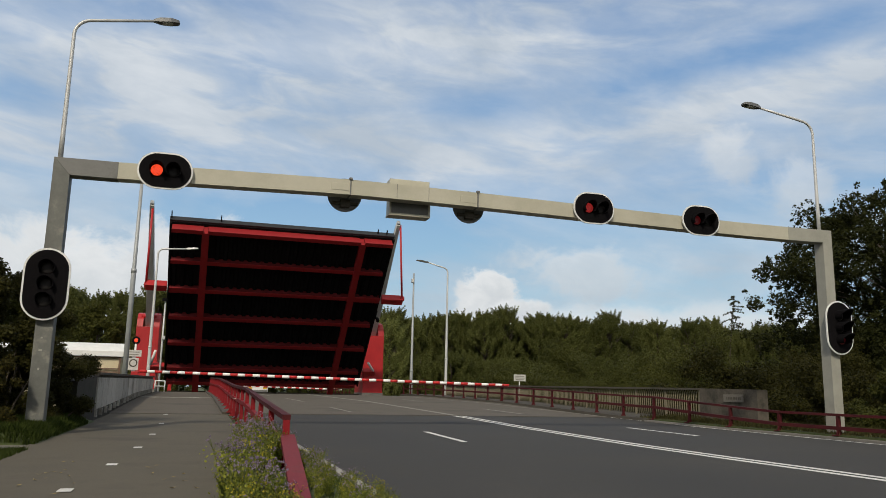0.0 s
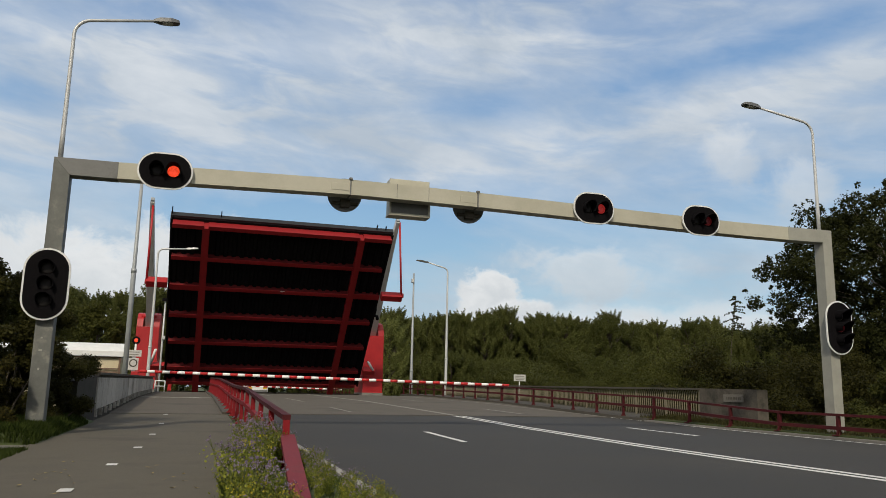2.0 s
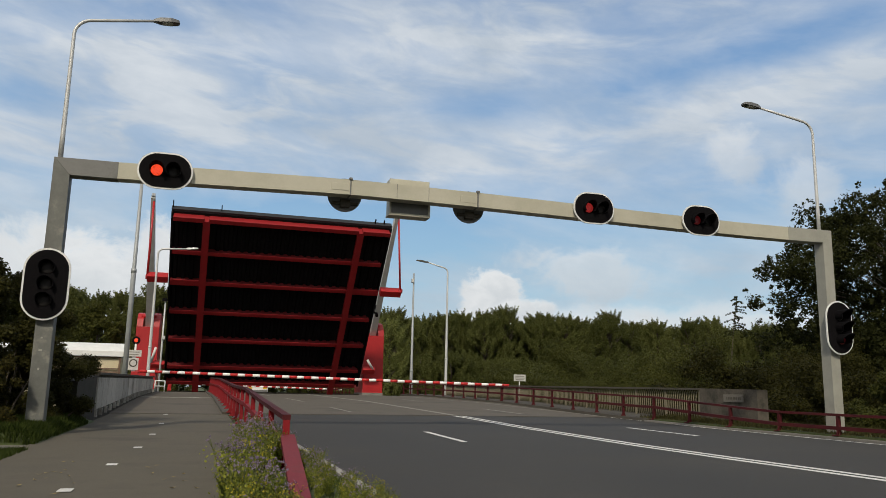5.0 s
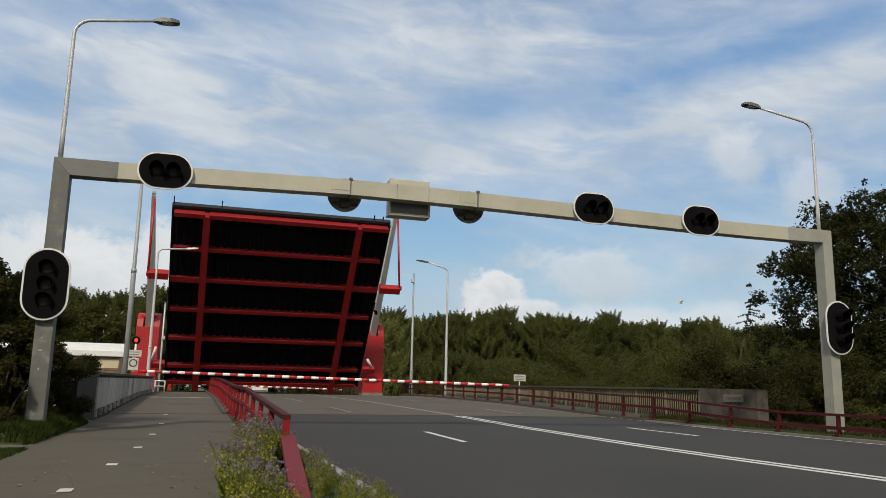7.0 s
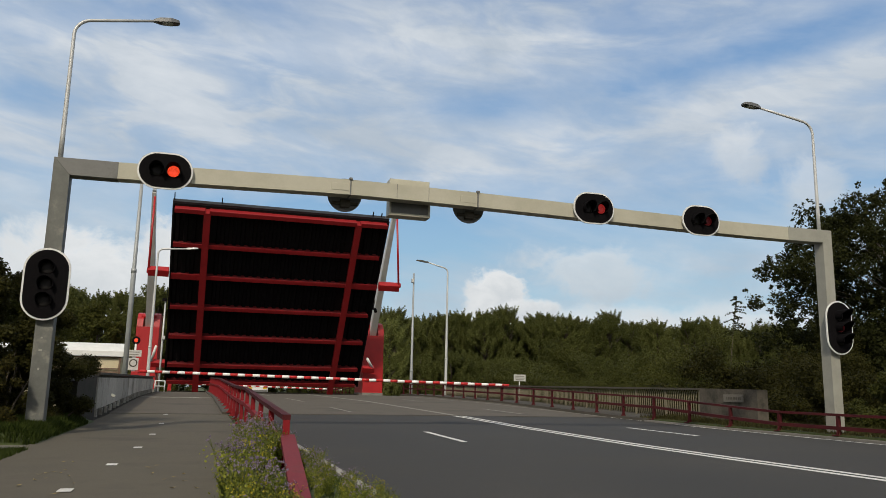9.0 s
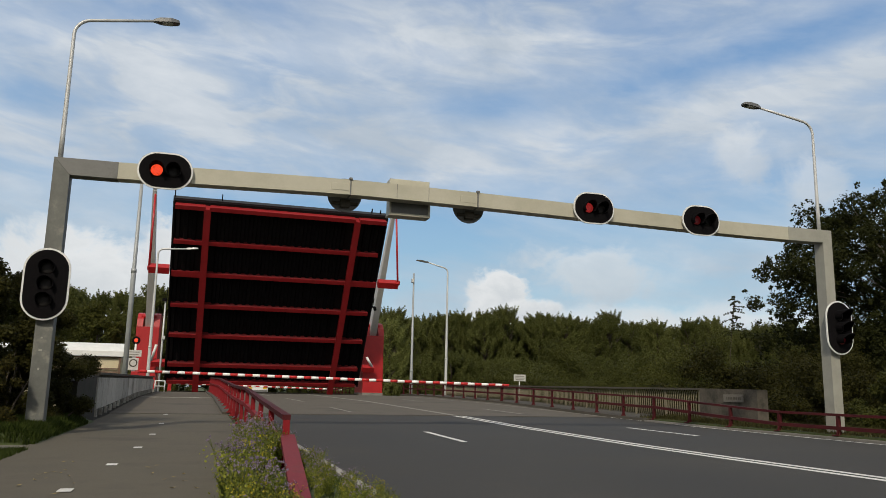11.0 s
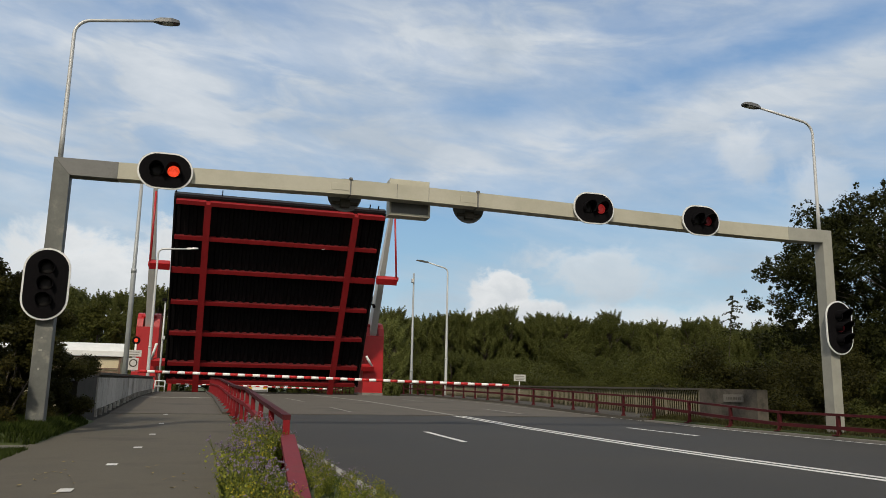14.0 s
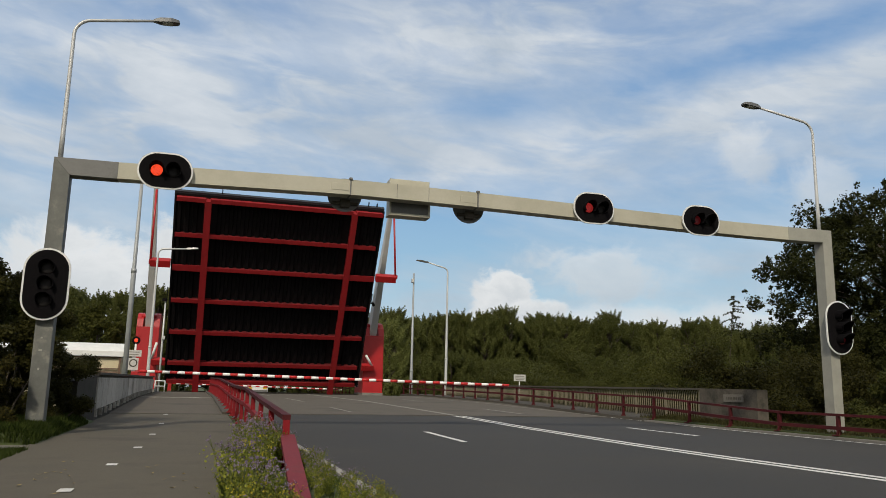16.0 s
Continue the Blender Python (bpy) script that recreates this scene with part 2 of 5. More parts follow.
def shared(name, me, parent, m):
    ob = new(name, me)
    ob.parent = parent
    ob.matrix_basis = m
    return ob


def thing(name, m, label, category, group="", kind=""):
    ob = new(name)
    ob.empty_display_size = 0.2
    ob.matrix_basis = m
    return tagged(ob, label, category, group, kind)


def grade(y):
    """Height of the carriageway along its length."""
    ys = (-400, 14, 20, 25, 30, 37, 50, 56, 66, 74, 95, 130, 400)
    zs = (0.0, 0.0, 0.03, 0.09, 0.22, 0.40, 0.55, 0.57, 0.57, 0.52, 0.2, -0.4, -0.4)
    return float(np.interp(y, ys, zs))


def strip(name, x0, x1, y0, y1, mat, z=0.0, step=1.0, thick=0.25, label="", kind="structure", parent=None):
    """A band of surfacing with thickness that follows the grade; x0 and x1 may be functions of y."""
    bm = bmesh.new()
    n = max(1, int(round((y1 - y0) / step)))
    rows = []
    for i in range(n + 1):
        y = y0 + (y1 - y0) * i / n
        a, b = (x0(y) if callable(x0) else x0), (x1(y) if callable(x1) else x1)
        g = grade(y) + z
        rows.append([bm.verts.new(c) for c in ((a, y, g), (b, y, g), (b, y, g - thick), (a, y, g - thick))])
    for p, q in zip(rows, rows[1:]):
        for k in range(4):
            bm.faces.new((p[k], p[(k + 1) % 4], q[(k + 1) % 4], q[k]))
    bm.faces.new(rows[0])
    bm.faces.new(list(reversed(rows[-1])))
    ob = part(name, bm, mat, parent)
    return tagged(ob, label, kind=kind)


def leaf_mesh(name, centres, radii, count, size, mat, seed, flat=0.55, shell=0.5, power=2.0):
    """Many small bent leaf clumps round the given centres."""
    rng = np.random.default_rng(seed)
    c, r = np.asarray(centres, float), np.asarray(radii, float)
    w = r ** power
    pick = rng.choice(len(c), count, p=w / w.sum())
    d = rng.normal(size=(count, 3))
    d /= np.linalg.norm(d, axis=1)[:, None]
    rad = r[pick] * (shell + (1 - shell) * rng.random(count)) * (0.85 + 0.3 * rng.random(count))
    p = c[pick] + d * rad[:, None] * np.array([1, 1, 0.85])
    nrm = d * flat + rng.normal(size=(count, 3)) * 0.6 + np.array([0, 0, 0.35])
    nrm /= np.linalg.norm(nrm, axis=1)[:, None]
    t = np.cross(nrm, rng.normal(size=(count, 3)))
    t /= np.linalg.norm(t, axis=1)[:, None]
    b = np.cross(nrm, t)
    s = size * (0.6 + 0.8 * rng.random(count))[:, None]
    k = 0.45 + 0.35 * rng.random(count)[:, None]
    quad = np.stack([p - t * s, p + b * s * k - nrm * s * 0.2, p + t * s, p - b * s * k - nrm * s * 0.2], 1).reshape(-1, 3)
    me = bpy.data.meshes.new(name)
    me.vertices.add(count * 4)
    me.vertices.foreach_set("co", quad.ravel())
    me.loops.add(count * 4)
    me.loops.foreach_set("vertex_index", np.arange(count * 4))
    me.polygons.add(count)
    me.polygons.foreach_set("loop_start", np.arange(0, count * 4, 4))
    me.update(calc_edges=True)
    me.materials.append(mat)
    return me


def tree(name, m, height, spread, seed, mat, leaves, size, label, group="", low=0.15, slim=1.0, shoots=True, ragged=1.1, girth=1.0):
    """A tapered trunk with limbs and an uneven crown of many small leaf clumps."""
    rng = random.Random(seed)
    t = thing(name, m, label, "tree", group)
    bm = bmesh.new()
    lean = [Vector((rng.uniform(-0.2, 0.2) * k, rng.uniform(-0.2, 0.2) * k, height * 0.9 * k / 5)) for k in range(6)]
    r0 = (0.018 * height + 0.05) * girth
    tube(bm, lean, [r0 * (1 - 0.17 * k) for k in range(6)], 8)
    cs, rs = [], []
    n = int(26 + height * 2.4)
    for i in range(n):
        f = low + (1 - low) * (i + rng.random()) / n
        base = lean[min(5, int(f * 5.5))] * 1.0
        a = rng.uniform(0, 2 * math.pi)
        prof = max(0.25, 1 - abs(2 * ((f - low) / (1 - low) - 0.48)) ** 3)
        reach = spread * prof * rng.uniform(0.3, 1.0) * slim
        tip = Vector((base.x + math.cos(a) * reach, base.y + math.sin(a) * reach, height * f * 0.95 + reach * 0.25))
        if i % 3 == 0:
            tube(bm, [base, (base + tip) / 2 + Vector((0, 0, -0.1 * reach)), tip], [r0 * 0.4, r0 * 0.25, r0 * 0.08], 5)
        cs.append(tip)
        rs_tip = spread * rng.uniform(0.16, 0.30)
        rs.append(rs_tip)
        # side clumps and upright shoots make the outline ragged
        for _ in range(4):
            v = Vector((rng.gauss(0, 1), rng.gauss(0, 1), rng.gauss(0.5, 1))).normalized()
            cs.append(tip + v * rs_tip * rng.uniform(0.8, ragged))
            rs.append(spread * rng.uniform(0.05, 0.12) / ragged)
        for _ in range(2 if shoots and f > 0.4 else 0):
            q = tip + Vector((rng.uniform(-0.25, 0.25) * spread, rng.uniform(-0.25, 0.25) * spread, spread * 0.12))
            for j in range(5):
                cs.append(q + Vector((0.02 * j, 0, 0.05 * j * spread)))
                rs.append(spread * (0.060 - 0.011 * j))
    part("trunk", bm, BARK, t)
    crown = new("crown", leaf_mesh("crown", cs, rs, leaves, size, mat, seed))
    crown.parent = t
    return t


def poplar(name, m, height, spread, seed, mat, leaves, size, label, group):
    """A tree whose crown is made of many upswept leafy shoots, bent a little by the wind."""
    rng = random.Random(seed)
    t = thing(name, m, label, "tree", group)
    bm = bmesh.new()
    r0 = 0.018 * height + 0.05
    tube(bm, [(0, 0, height * 0.9 * k / 5) for k in range(6)], [r0 * (1 - 0.17 * k) for k in range(6)], 8)
    cs, rs = [], []
    for i in range(190):
        f = rng.random() ** 0.75
        wide = spread * math.sqrt(max(0.02, 1.0 - ((f - 0.42) / 0.60) ** 2))
        a = rng.uniform(0, 2 * math.pi)
        rr = wide * rng.random() ** 0.4
        base = Vector((math.cos(a) * rr, math.sin(a) * rr, f * height * 0.88))
        d = Vector((math.cos(a) * 0.45 + rng.gauss(0.22, 0.2), math.sin(a) * 0.45 + rng.gauss(0, 0.2), 1.0)).normalized()
        ln = rng.uniform(0.8, 1.8)
        if i % 5 == 0:
            tube(bm, [(0, 0, base.z * 0.75), base * 0.7 + Vector((0, 0, base.z * 0.22)), base], [r0 * 0.3, r0 * 0.2, r0 * 0.08], 5)
        for j in range(7):
            q = base + d * ln * j / 6 + Vector((0.06 * (j / 6) ** 2 * ln, 0, 0))
            cs.append(q)
            rs.append(0.46 * (1 - j / 6.6) + 0.11)
    part("trunk", bm, BARK, t)
    crown = new("crown", leaf_mesh("crown", cs, rs, leaves, size, mat, seed, flat=1.0, shell=0.3, power=1.6))
    crown.parent = t
    return t


def broad_tree(m, rx, ry, rz, mid, seed, mat, clumps, leaves, size, label):
    """A wide tree: a crown of many loose leaf clumps with sky between them, carried by spreading limbs."""
    rng = random.Random(seed)
    t = thing("tree", m, label, "tree")
    bm = bmesh.new()
    tube(bm, [(0, 0, 0), (0.1, 0, mid * 0.5), (0, 0.1, mid), (-0.2, 0, mid + rz * 0.6)], [0.38, 0.30, 0.22, 0.06], 9)
    cs, rs = [], []
    for i in range(clumps):
        v = Vector((rng.gauss(0, 1), rng.gauss(0, 1), rng.gauss(0, 1))).normalized()
        k = rng.random() ** 0.36 * rng.uniform(0.9, 1.05)
        c = Vector((math.copysign(abs(v.x) ** 0.7, v.x) * rx * k, v.y * ry * k, mid + v.z * rz * k))
        if i % 6 == 0:
            j = Vector((c.x * 0.4, c.y * 0.4, mid * 0.55 + c.z * 0.4))
            tube(bm, [(0, 0, mid * 0.7), j, c], [0.055, 0.035, 0.01], 5)
        r = rng.uniform(0.34, 0.72)
        cs.append(c)
        rs.append(r)
        for _ in range(4):
            w = Vector((rng.gauss(0, 1), rng.gauss(0, 1), rng.gauss(0.4, 1))).normalized()
            cs.append(c + w * r * rng.uniform(1.0, 1.6))
            rs.append(r * rng.uniform(0.2, 0.42))
    part("trunk", bm, BARK, t)
    crown = new("crown", leaf_mesh("crown", cs, rs, leaves, size, mat, seed, shell=0.3))
    crown.parent = t
    return t


# ---- sky backdrop ----
def sky_backdrop():
    m = bpy.data.materials.new("cloudy_sky")
    m.use_nodes = True
    nt = m.node_tree
    nt.nodes.remove(nt.nodes["Principled BSDF"])
    tc = nt.nodes.new("ShaderNodeTexCoord")
    sep = nt.nodes.new("ShaderNodeSeparateXYZ")
    nt.links.new(tc.outputs["UV"], sep.inputs[0])
    U, V = sep.outputs[0], sep.outputs[1]

    def math_(op, a, b=None, c=None):
        n = nt.nodes.new("ShaderNodeMath")
        n.operation = op
        for i, s in enumerate((a, b, c)):
            if s is None:
                continue
            if hasattr(s, "links"):
                nt.links.new(s, n.inputs[i])
            else:
                n.inputs[i].default_value = s
        return n.outputs[0]

    def mapped(su, sv, shear=0.0, ou=0.0, ov=0.0):
        c = nt.nodes.new("ShaderNodeCombineXYZ")
        nt.links.new(math_("ADD", math_("MULTIPLY", math_("MULTIPLY_ADD", V, shear, U), su), ou), c.inputs[0])
        nt.links.new(math_("ADD", math_("MULTIPLY", V, sv), ov), c.inputs[1])
        return c.outputs[0]

    def clouds(vec, scale, detail, rough, distort, lo, hi):
        n = node(nt, "ShaderNodeTexNoise", Scale=scale, Detail=detail, Roughness=rough, Distortion=distort)
        nt.links.new(vec, n.inputs["Vector"])
        mr = nt.nodes.new("ShaderNodeMapRange")
        mr.interpolation_type = "SMOOTHSTEP"
        mr.inputs[1].default_value, mr.inputs[2].default_value = lo, hi
        nt.links.new(n.outputs["Fac"], mr.inputs[0])
        return mr.outputs[0]

    blue = ramp(nt, V, [(0.0, (0.54, 0.69, 0.76)), (0.10, (0.38, 0.60, 0.74)), (0.26, (0.21, 0.40, 0.65)), (0.62, (0.12, 0.225, 0.47))]).outputs[0]
    veil = clouds(mapped(1.0, 2.4, 0.7), 3.0, 6, 0.54, 0.5, 0.28, 0.72)
    streak = clouds(mapped(1.0, 3.0, 1.1, 3.1, 1.7), 8.0, 6, 0.54, 0.6, 0.34, 0.72)
    wisp = clouds(mapped(1.0, 2.6, 0.9, 5.3, 4.1), 19.0, 6, 0.56, 0.5, 0.32, 0.72)
    cov = math_("ADD", math_("MULTIPLY_ADD", veil, 0.44, 0.12), math_("MULTIPLY", streak, 0.34))
    cov = math_("ADD", cov, math_("MULTIPLY", wisp, 0.09))
    for u, v, ru, rv, turn, amp in BANKS:
        c, s = math.cos(radians(turn)), math.sin(radians(turn))
        a, b = math_("SUBTRACT", U, u), math_("SUBTRACT", V, v)
        p = math_("DIVIDE", math_("ADD", math_("MULTIPLY", a, c), math_("MULTIPLY", b, s)), ru)
        q = math_("DIVIDE", math_("SUBTRACT", math_("MULTIPLY", b, c), math_("MULTIPLY", a, s)), rv)
        g = math_("EXPONENT", math_("MULTIPLY", math_("ADD", math_("MULTIPLY", p, p), math_("MULTIPLY", q, q)), -1.0))
        g = math_("MULTIPLY", g, math_("MULTIPLY_ADD", streak, 0.8, 0.6))
        cov = math_("ADD", cov, math_("MULTIPLY", g, amp))
    cov = math_("MAXIMUM", math_("MINIMUM", cov, 0.96), 0.06)
    tone = clouds(mapped(1.0, 2.2, 0.6, 7.0, 2.0), 4.0, 6, 0.6, 0.4, 0.3, 0.75)
    white = mixed(nt, tone, (0.46, 0.53, 0.61), (0.70, 0.74, 0.78))
    col = mixed(nt, cov, blue, white)
    # heaped clouds low over the trees
    for u, v, ru, rv, amp, ragged, size, soft in HEAPS:
        wob = node(nt, "ShaderNodeTexNoise", Scale=size, Detail=7.0, Roughness=0.62, Distortion=0.3)
        nt.links.new(mapped(1.0, 1.3, 0.0, u * 9, v * 7), wob.inputs["Vector"])
        du = math_("DIVIDE", math_("SUBTRACT", U, u), ru)
        dv = math_("DIVIDE", math_("SUBTRACT", V, v), rv)
        d = math_("SQRT", math_("ADD", math_("MULTIPLY", du, du), math_("MULTIPLY", dv, dv)))
        d = math_("ADD", d, math_("MULTIPLY", math_("SUBTRACT", wob.outputs["Fac"], 0.5), ragged))
        mr = nt.nodes.new("ShaderNodeMapRange")
        mr.interpolation_type = "SMOOTHSTEP"
        mr.inputs[1].default_value, mr.inputs[2].default_value = 1.0, 1.0 - soft
        nt.links.new(d, mr.inputs[0])
        lit = math_("ADD", math_("MULTIPLY_ADD", dv, 0.35, 0.35), math_("MULTIPLY", math_("SUBTRACT", wob.outputs["Fac"], 0.35), 0.9))
        sh = ramp(nt, lit, [(0.0, (0.50, 0.55, 0.60)), (0.5, (0.66, 0.69, 0.71)), (0.9, (0.86, 0.87, 0.87))]).outputs[0]
        col = mixed(nt, math_("MULTIPLY", mr.outputs[0], amp), col, sh)
    em = nt.nodes.new("ShaderNodeEmission")
    nt.links.new(col, em.inputs[0])
    nt.links.new(em.outputs[0], nt.nodes["Material Output"].inputs[0])
    # a curved screen far behind the woods; u: azimuth, v: elevation, both in radians
    R = 2600.0
    bm = bmesh.new()
    uv = bm.loops.layers.uv.new("sky")
    na, ne = 48, 20
    grid = [[bm.verts.new((R * math.sin(a), R * math.cos(a), R * math.tan(e))) for e in [-0.02 + 0.85 * j / ne for j in range(ne + 1)]]
            for a in [-0.75 + 2.0 * i / na for i in range(na + 1)]]
    for i in range(na):
        for j in range(ne):
            f = bm.faces.new((grid[i][j], grid[i + 1][j], grid[i + 1][j + 1], grid[i][j + 1]))
            for l, (p, q) in zip(f.loops, ((i, j), (i + 1, j), (i + 1, j + 1), (i, j + 1))):
                l[uv].uv = (-0.75 + 2.0 * p / na, -0.02 + 0.85 * q / ne)
            f.smooth = True
    me = bpy.data.meshes.new("sky_backdrop")
    bm.to_mesh(me)
    bm.free()
    me.materials.append(m)
    return tagged(new("backdrop", me), "blue sky with drifting white clouds", kind="structure")


# wide banks and gaps: azimuth, elevation, half sizes, tilt, cover
BANKS = [(0.745, 0.412, 0.15, 0.026, 10, -0.33), (0.60, 0.392, 0.11, 0.022, 9, -0.24), (0.06, 0.460, 0.09, 0.03, 0, -0.34), (-0.23, 0.325, 0.06, 0.028, 0, -0.30), (0.35, 0.36, 0.12, 0.026, 8, -0.34),
         (0.53, 0.215, 0.20, 0.035, 0, -0.42), (0.05, 0.215, 0.20, 0.03, 0, -0.45), (0.23, 0.195, 0.10, 0.04, 0, -0.38), (0.41, 0.465, 0.16, 0.045, 6, 0.45), (-0.05, 0.375, 0.20, 0.06, 8, 0.40),
         (0.53, 0.335, 0.16, 0.028, 8, 0.34), (0.76, 0.362, 0.15, 0.022, 10, 0.40), (-0.10, 0.30, 0.20, 0.04, 6, 0.34), (0.18, 0.315, 0.15, 0.04, 8, 0.22), (0.30, 0.28, 0.20, 0.03, 6, 0.22)]
# azimuth, elevation, half sizes, cover, raggedness, noise size, softness of the edge
HEAPS = [(0.46, 0.075, 0.17, 0.040, 0.75, 1.3, 14, 0.6), (0.64, 0.080, 0.17, 0.038, 0.7, 1.4, 14, 0.6), (0.468, 0.152, 0.095, 0.048, 0.62, 2.3, 15, 0.65),
         (0.352, 0.092, 0.050, 0.034, 0.85, 0.9, 24, 0.3), (0.354, 0.118, 0.048, 0.042, 0.98, 1.5, 24, 0.3), (0.395, 0.098, 0.044, 0.024, 0.9, 1.5, 24, 0.4), (0.425, 0.106, 0.016, 0.009, 0.6, 1.8, 40, 0.6), (0.335, 0.100, 0.03, 0.03, 0.8, 1.7, 26, 0.4), (0.378, 0.098, 0.034, 0.026, 0.8, 1.7, 26, 0.4),
         (-0.14, 0.11, 0.17, 0.085, 0.96, 1.7, 12, 0.4), (-0.02, 0.13, 0.10, 0.078, 0.9, 1.9, 14, 0.4), (0.655, 0.285, 0.040, 0.046, 0.55, 1.8, 18, 0.6), (0.735, 0.245, 0.045, 0.05, 0.5, 1.8, 16, 0.6), (0.80, 0.18, 0.06, 0.05, 0.4, 1.8, 16, 0.6)]
backdrop = sky_backdrop()


# ---- ground and roadway ----
def rail_x(y):
    """Line of the rail between path and carriageway."""
    return float(np.interp(y, (0, 25, 40, 54), (1.0, 1.0, 0.85, 0.62)))


def verge_x(y):
    """Edge between cycle path and verge."""
    return float(np.interp(y, (10, 12.5), (0.60, 0.90)))


def build_ground():
    bm = bmesh.new()
    xs = [-1500, -400, -120, -50, -25, -14, -9, -6.5, -5, -4, -3.3, -2.6, -2.2, 2, 5, 8, 11, 14.0, 14.9, 15.6, 16.4, 17.2, 18.5, 21, 25, 35, 60, 130, 400, 1500]
    ys = [-1200, -300, -60, -20, -5, 0, 3, 6, 9, 12, 12.8, 13.0, 13.65, 13.9, 16, 18, 20, 22, 25, 28, 31, 34, 37, 41, 45, 49, 51.5, 53, 56, 60, 64, 67, 70, 71.5, 74, 80, 90, 105, 130, 200, 400, 1000, 2500]
    rng = random.Random(4)

    def z(x, y):
        out = max(-3.2 - x, x - 16.6, 0.0)
        top = grade(y) - 0.12
        h = top - min(2.2, out * 0.32)
        if out > 0:
            h += rng.uniform(-0.06, 0.06)
        if -2.5 > x > -6.4 and 13.7 < y < 22:
            h += 0.30
        elif -2.5 > x > -6.4 and 3 < y < 12.9:
            h += 0.14
        if 52.5 < y < 71:
            h = -4.5
        return h
    grid = [[bm.verts.new((x, y, z(x, y))) for y in ys] for x in xs]
    for i in range(len(xs) - 1):
        for j in range(len(ys) - 1):
            bm.faces.new((grid[i][j], grid[i + 1][j], grid[i + 1][j + 1], grid[i][j + 1]))
    tagged(part("ground", bm, GROUND), "grassy embankment ground sloping from the road", kind="structure")
    bm = bmesh.new()
    box(bm, -600, 600, 51.0, 72.5, -3.6, -2.4)
    tagged(part("water", bm, WATER), "dark canal water under the bridge", kind="structure")


build_ground()
road = strip("road", 1.62, 14.35, -30, 26, ASPHALT, label="dark grey asphalt carriageway with white lane lines")
strip("road_approach", lambda y: 1.62 - (y - 26) * 0.02, 14.45, 26.02, 52.2, ASPHALT_OLD, label="worn brownish asphalt on the bridge approach")
path = strip("path", -2.45, verge_x, -30, 25.4, PATH_ASPHALT, z=0.01, label="brown-grey asphalt cycle path with white dashes")
strip("path_approach", -2.5, lambda y: rail_x(y) - 0.25, 25.42, 52.2, ASPHALT_OLD, z=0.015, label="worn asphalt cycle path on the bridge approach")
strip("verge", lambda y: verge_x(y) + 0.004, 1.51, -30, 25.4, GROUND, z=0.03, label="weedy verge between cycle path and road")
strip("rail_kerb", lambda y: rail_x(y) - 0.25, lambda y: 1.62 - max(0, y - 26) * 0.02, 25.42, 52.2, CONCRETE_DARK, z=0.08, label="low concrete kerb carrying the red railing")
strip("kerb", 1.515, 1.615, -30, 25.4, KERB_STONE, z=0.05, step=1.0, label="pale concrete kerb edging the road")
strip("verge_east", 14.55, 16.6, -30, 23.6, GROUND, z=0.10, label="grass verge beside the road")
strip("kerb_east", 14.35, 14.55, -30, 23.6, CONCRETE, z=0.05, label="pale concrete road edge")
strip("pavement_east", 14.45, 16.5, 23.62, 57.8, CONCRETE_DARK, z=0.10, label="raised concrete footway beside the railing")
strip("side_path", -7.5, -2.46, 12.95, 13.65, KERB_WORN, z=0.004, label="narrow pale paved side path joining the cycle path")
strip("far_road", -2.5, 14.5, 70.6, 190, ASPHALT_OLD, label="asphalt road beyond the lifting bridge")


def bend(y):
    """Sideways drift of the lane lines along the road."""
    return float(np.interp(y, (0, 11, 15, 20, 25, 29, 35.5, 39.5, 52), (0, 0, 0.15, 0.38, 0.6, 0.28, -0.3, -0.63, -1.4)))


def marking(x0, x1, y0, y1, z=0.006, shift=0.0):
    bm = bmesh.new()
    n = max(1, int((y1 - y0) / 1.5))
    rows = []
    for i in range(n + 1):
        y = y0 + (y1 - y0) * i / n
        s = bend(y) if x0 > 3 else 0.0
        rows.append([bm.verts.new((x0 + s, y, grade(y) + z)), bm.verts.new((x1 + s, y, grade(y) + z))])
    for p, q in zip(rows, rows[1:]):
        bm.faces.new((p[0], p[1], q[1], q[0]))
    return bm


# lane lines
for x, y in ((-1.07, 7.92), (-0.92, 10.33), (-0.82, 13.07), (-0.785, 16.3), (-0.80, 20.4), (-0.88, 25.0)):
    part("path_dash", marking(x - 0.06, x + 0.06, y - 0.17, y + 0.07, 0.018), PAINT_LINE, path)
for y0, y1 in ((1.2, 4.4), (14.4, 17.6), (27.6, 30.6), (35.5, 39.5), (45, 48.5)):
    part("lane_dash", marking(4.70, 4.83, y0, y1), PAINT_LINE if y0 < 26 else PAINT_WORN, road)
for y0, y1 in ((6, 9.5), (16.4, 19.9), (27.5, 31), (38, 41.5)):
    part("lane_dash", marking(11.13, 11.27, y0, y1), PAINT_LINE if y0 < 26 else PAINT_WORN, road)
part("centre_line", marking(7.79, 7.94, -30, 25.9), PAINT_LINE, road)
part("centre_line", marking(8.05, 8.20, -30, 25.9), PAINT_LINE, road)
part("centre_line", marking(7.90, 8.14, 26.1, 52), PAINT_WORN, road)
part("edge_line", marking(13.85, 13.95, -30, 26.0), PAINT_LINE, road)
part("edge_line", marking(13.83, 13.97, 26.1, 52), PAINT_WORN, road)
bm = bmesh.new()
box(bm, 1.62, 14.4, 25.93, 26.09, grade(26) - 0.05, grade(26) + 0.012)
part("joint", bm, CONCRETE_DARK, road, "dark expansion joint")
bm = bmesh.new()
box(bm, -2.45, 0.7, 25.35, 25.47, grade(25.4) - 0.05, grade(25.4) + 0.021)
part("joint", bm, CONCRETE_DARK, path, "dark expansion joint")
bm = bmesh.new()
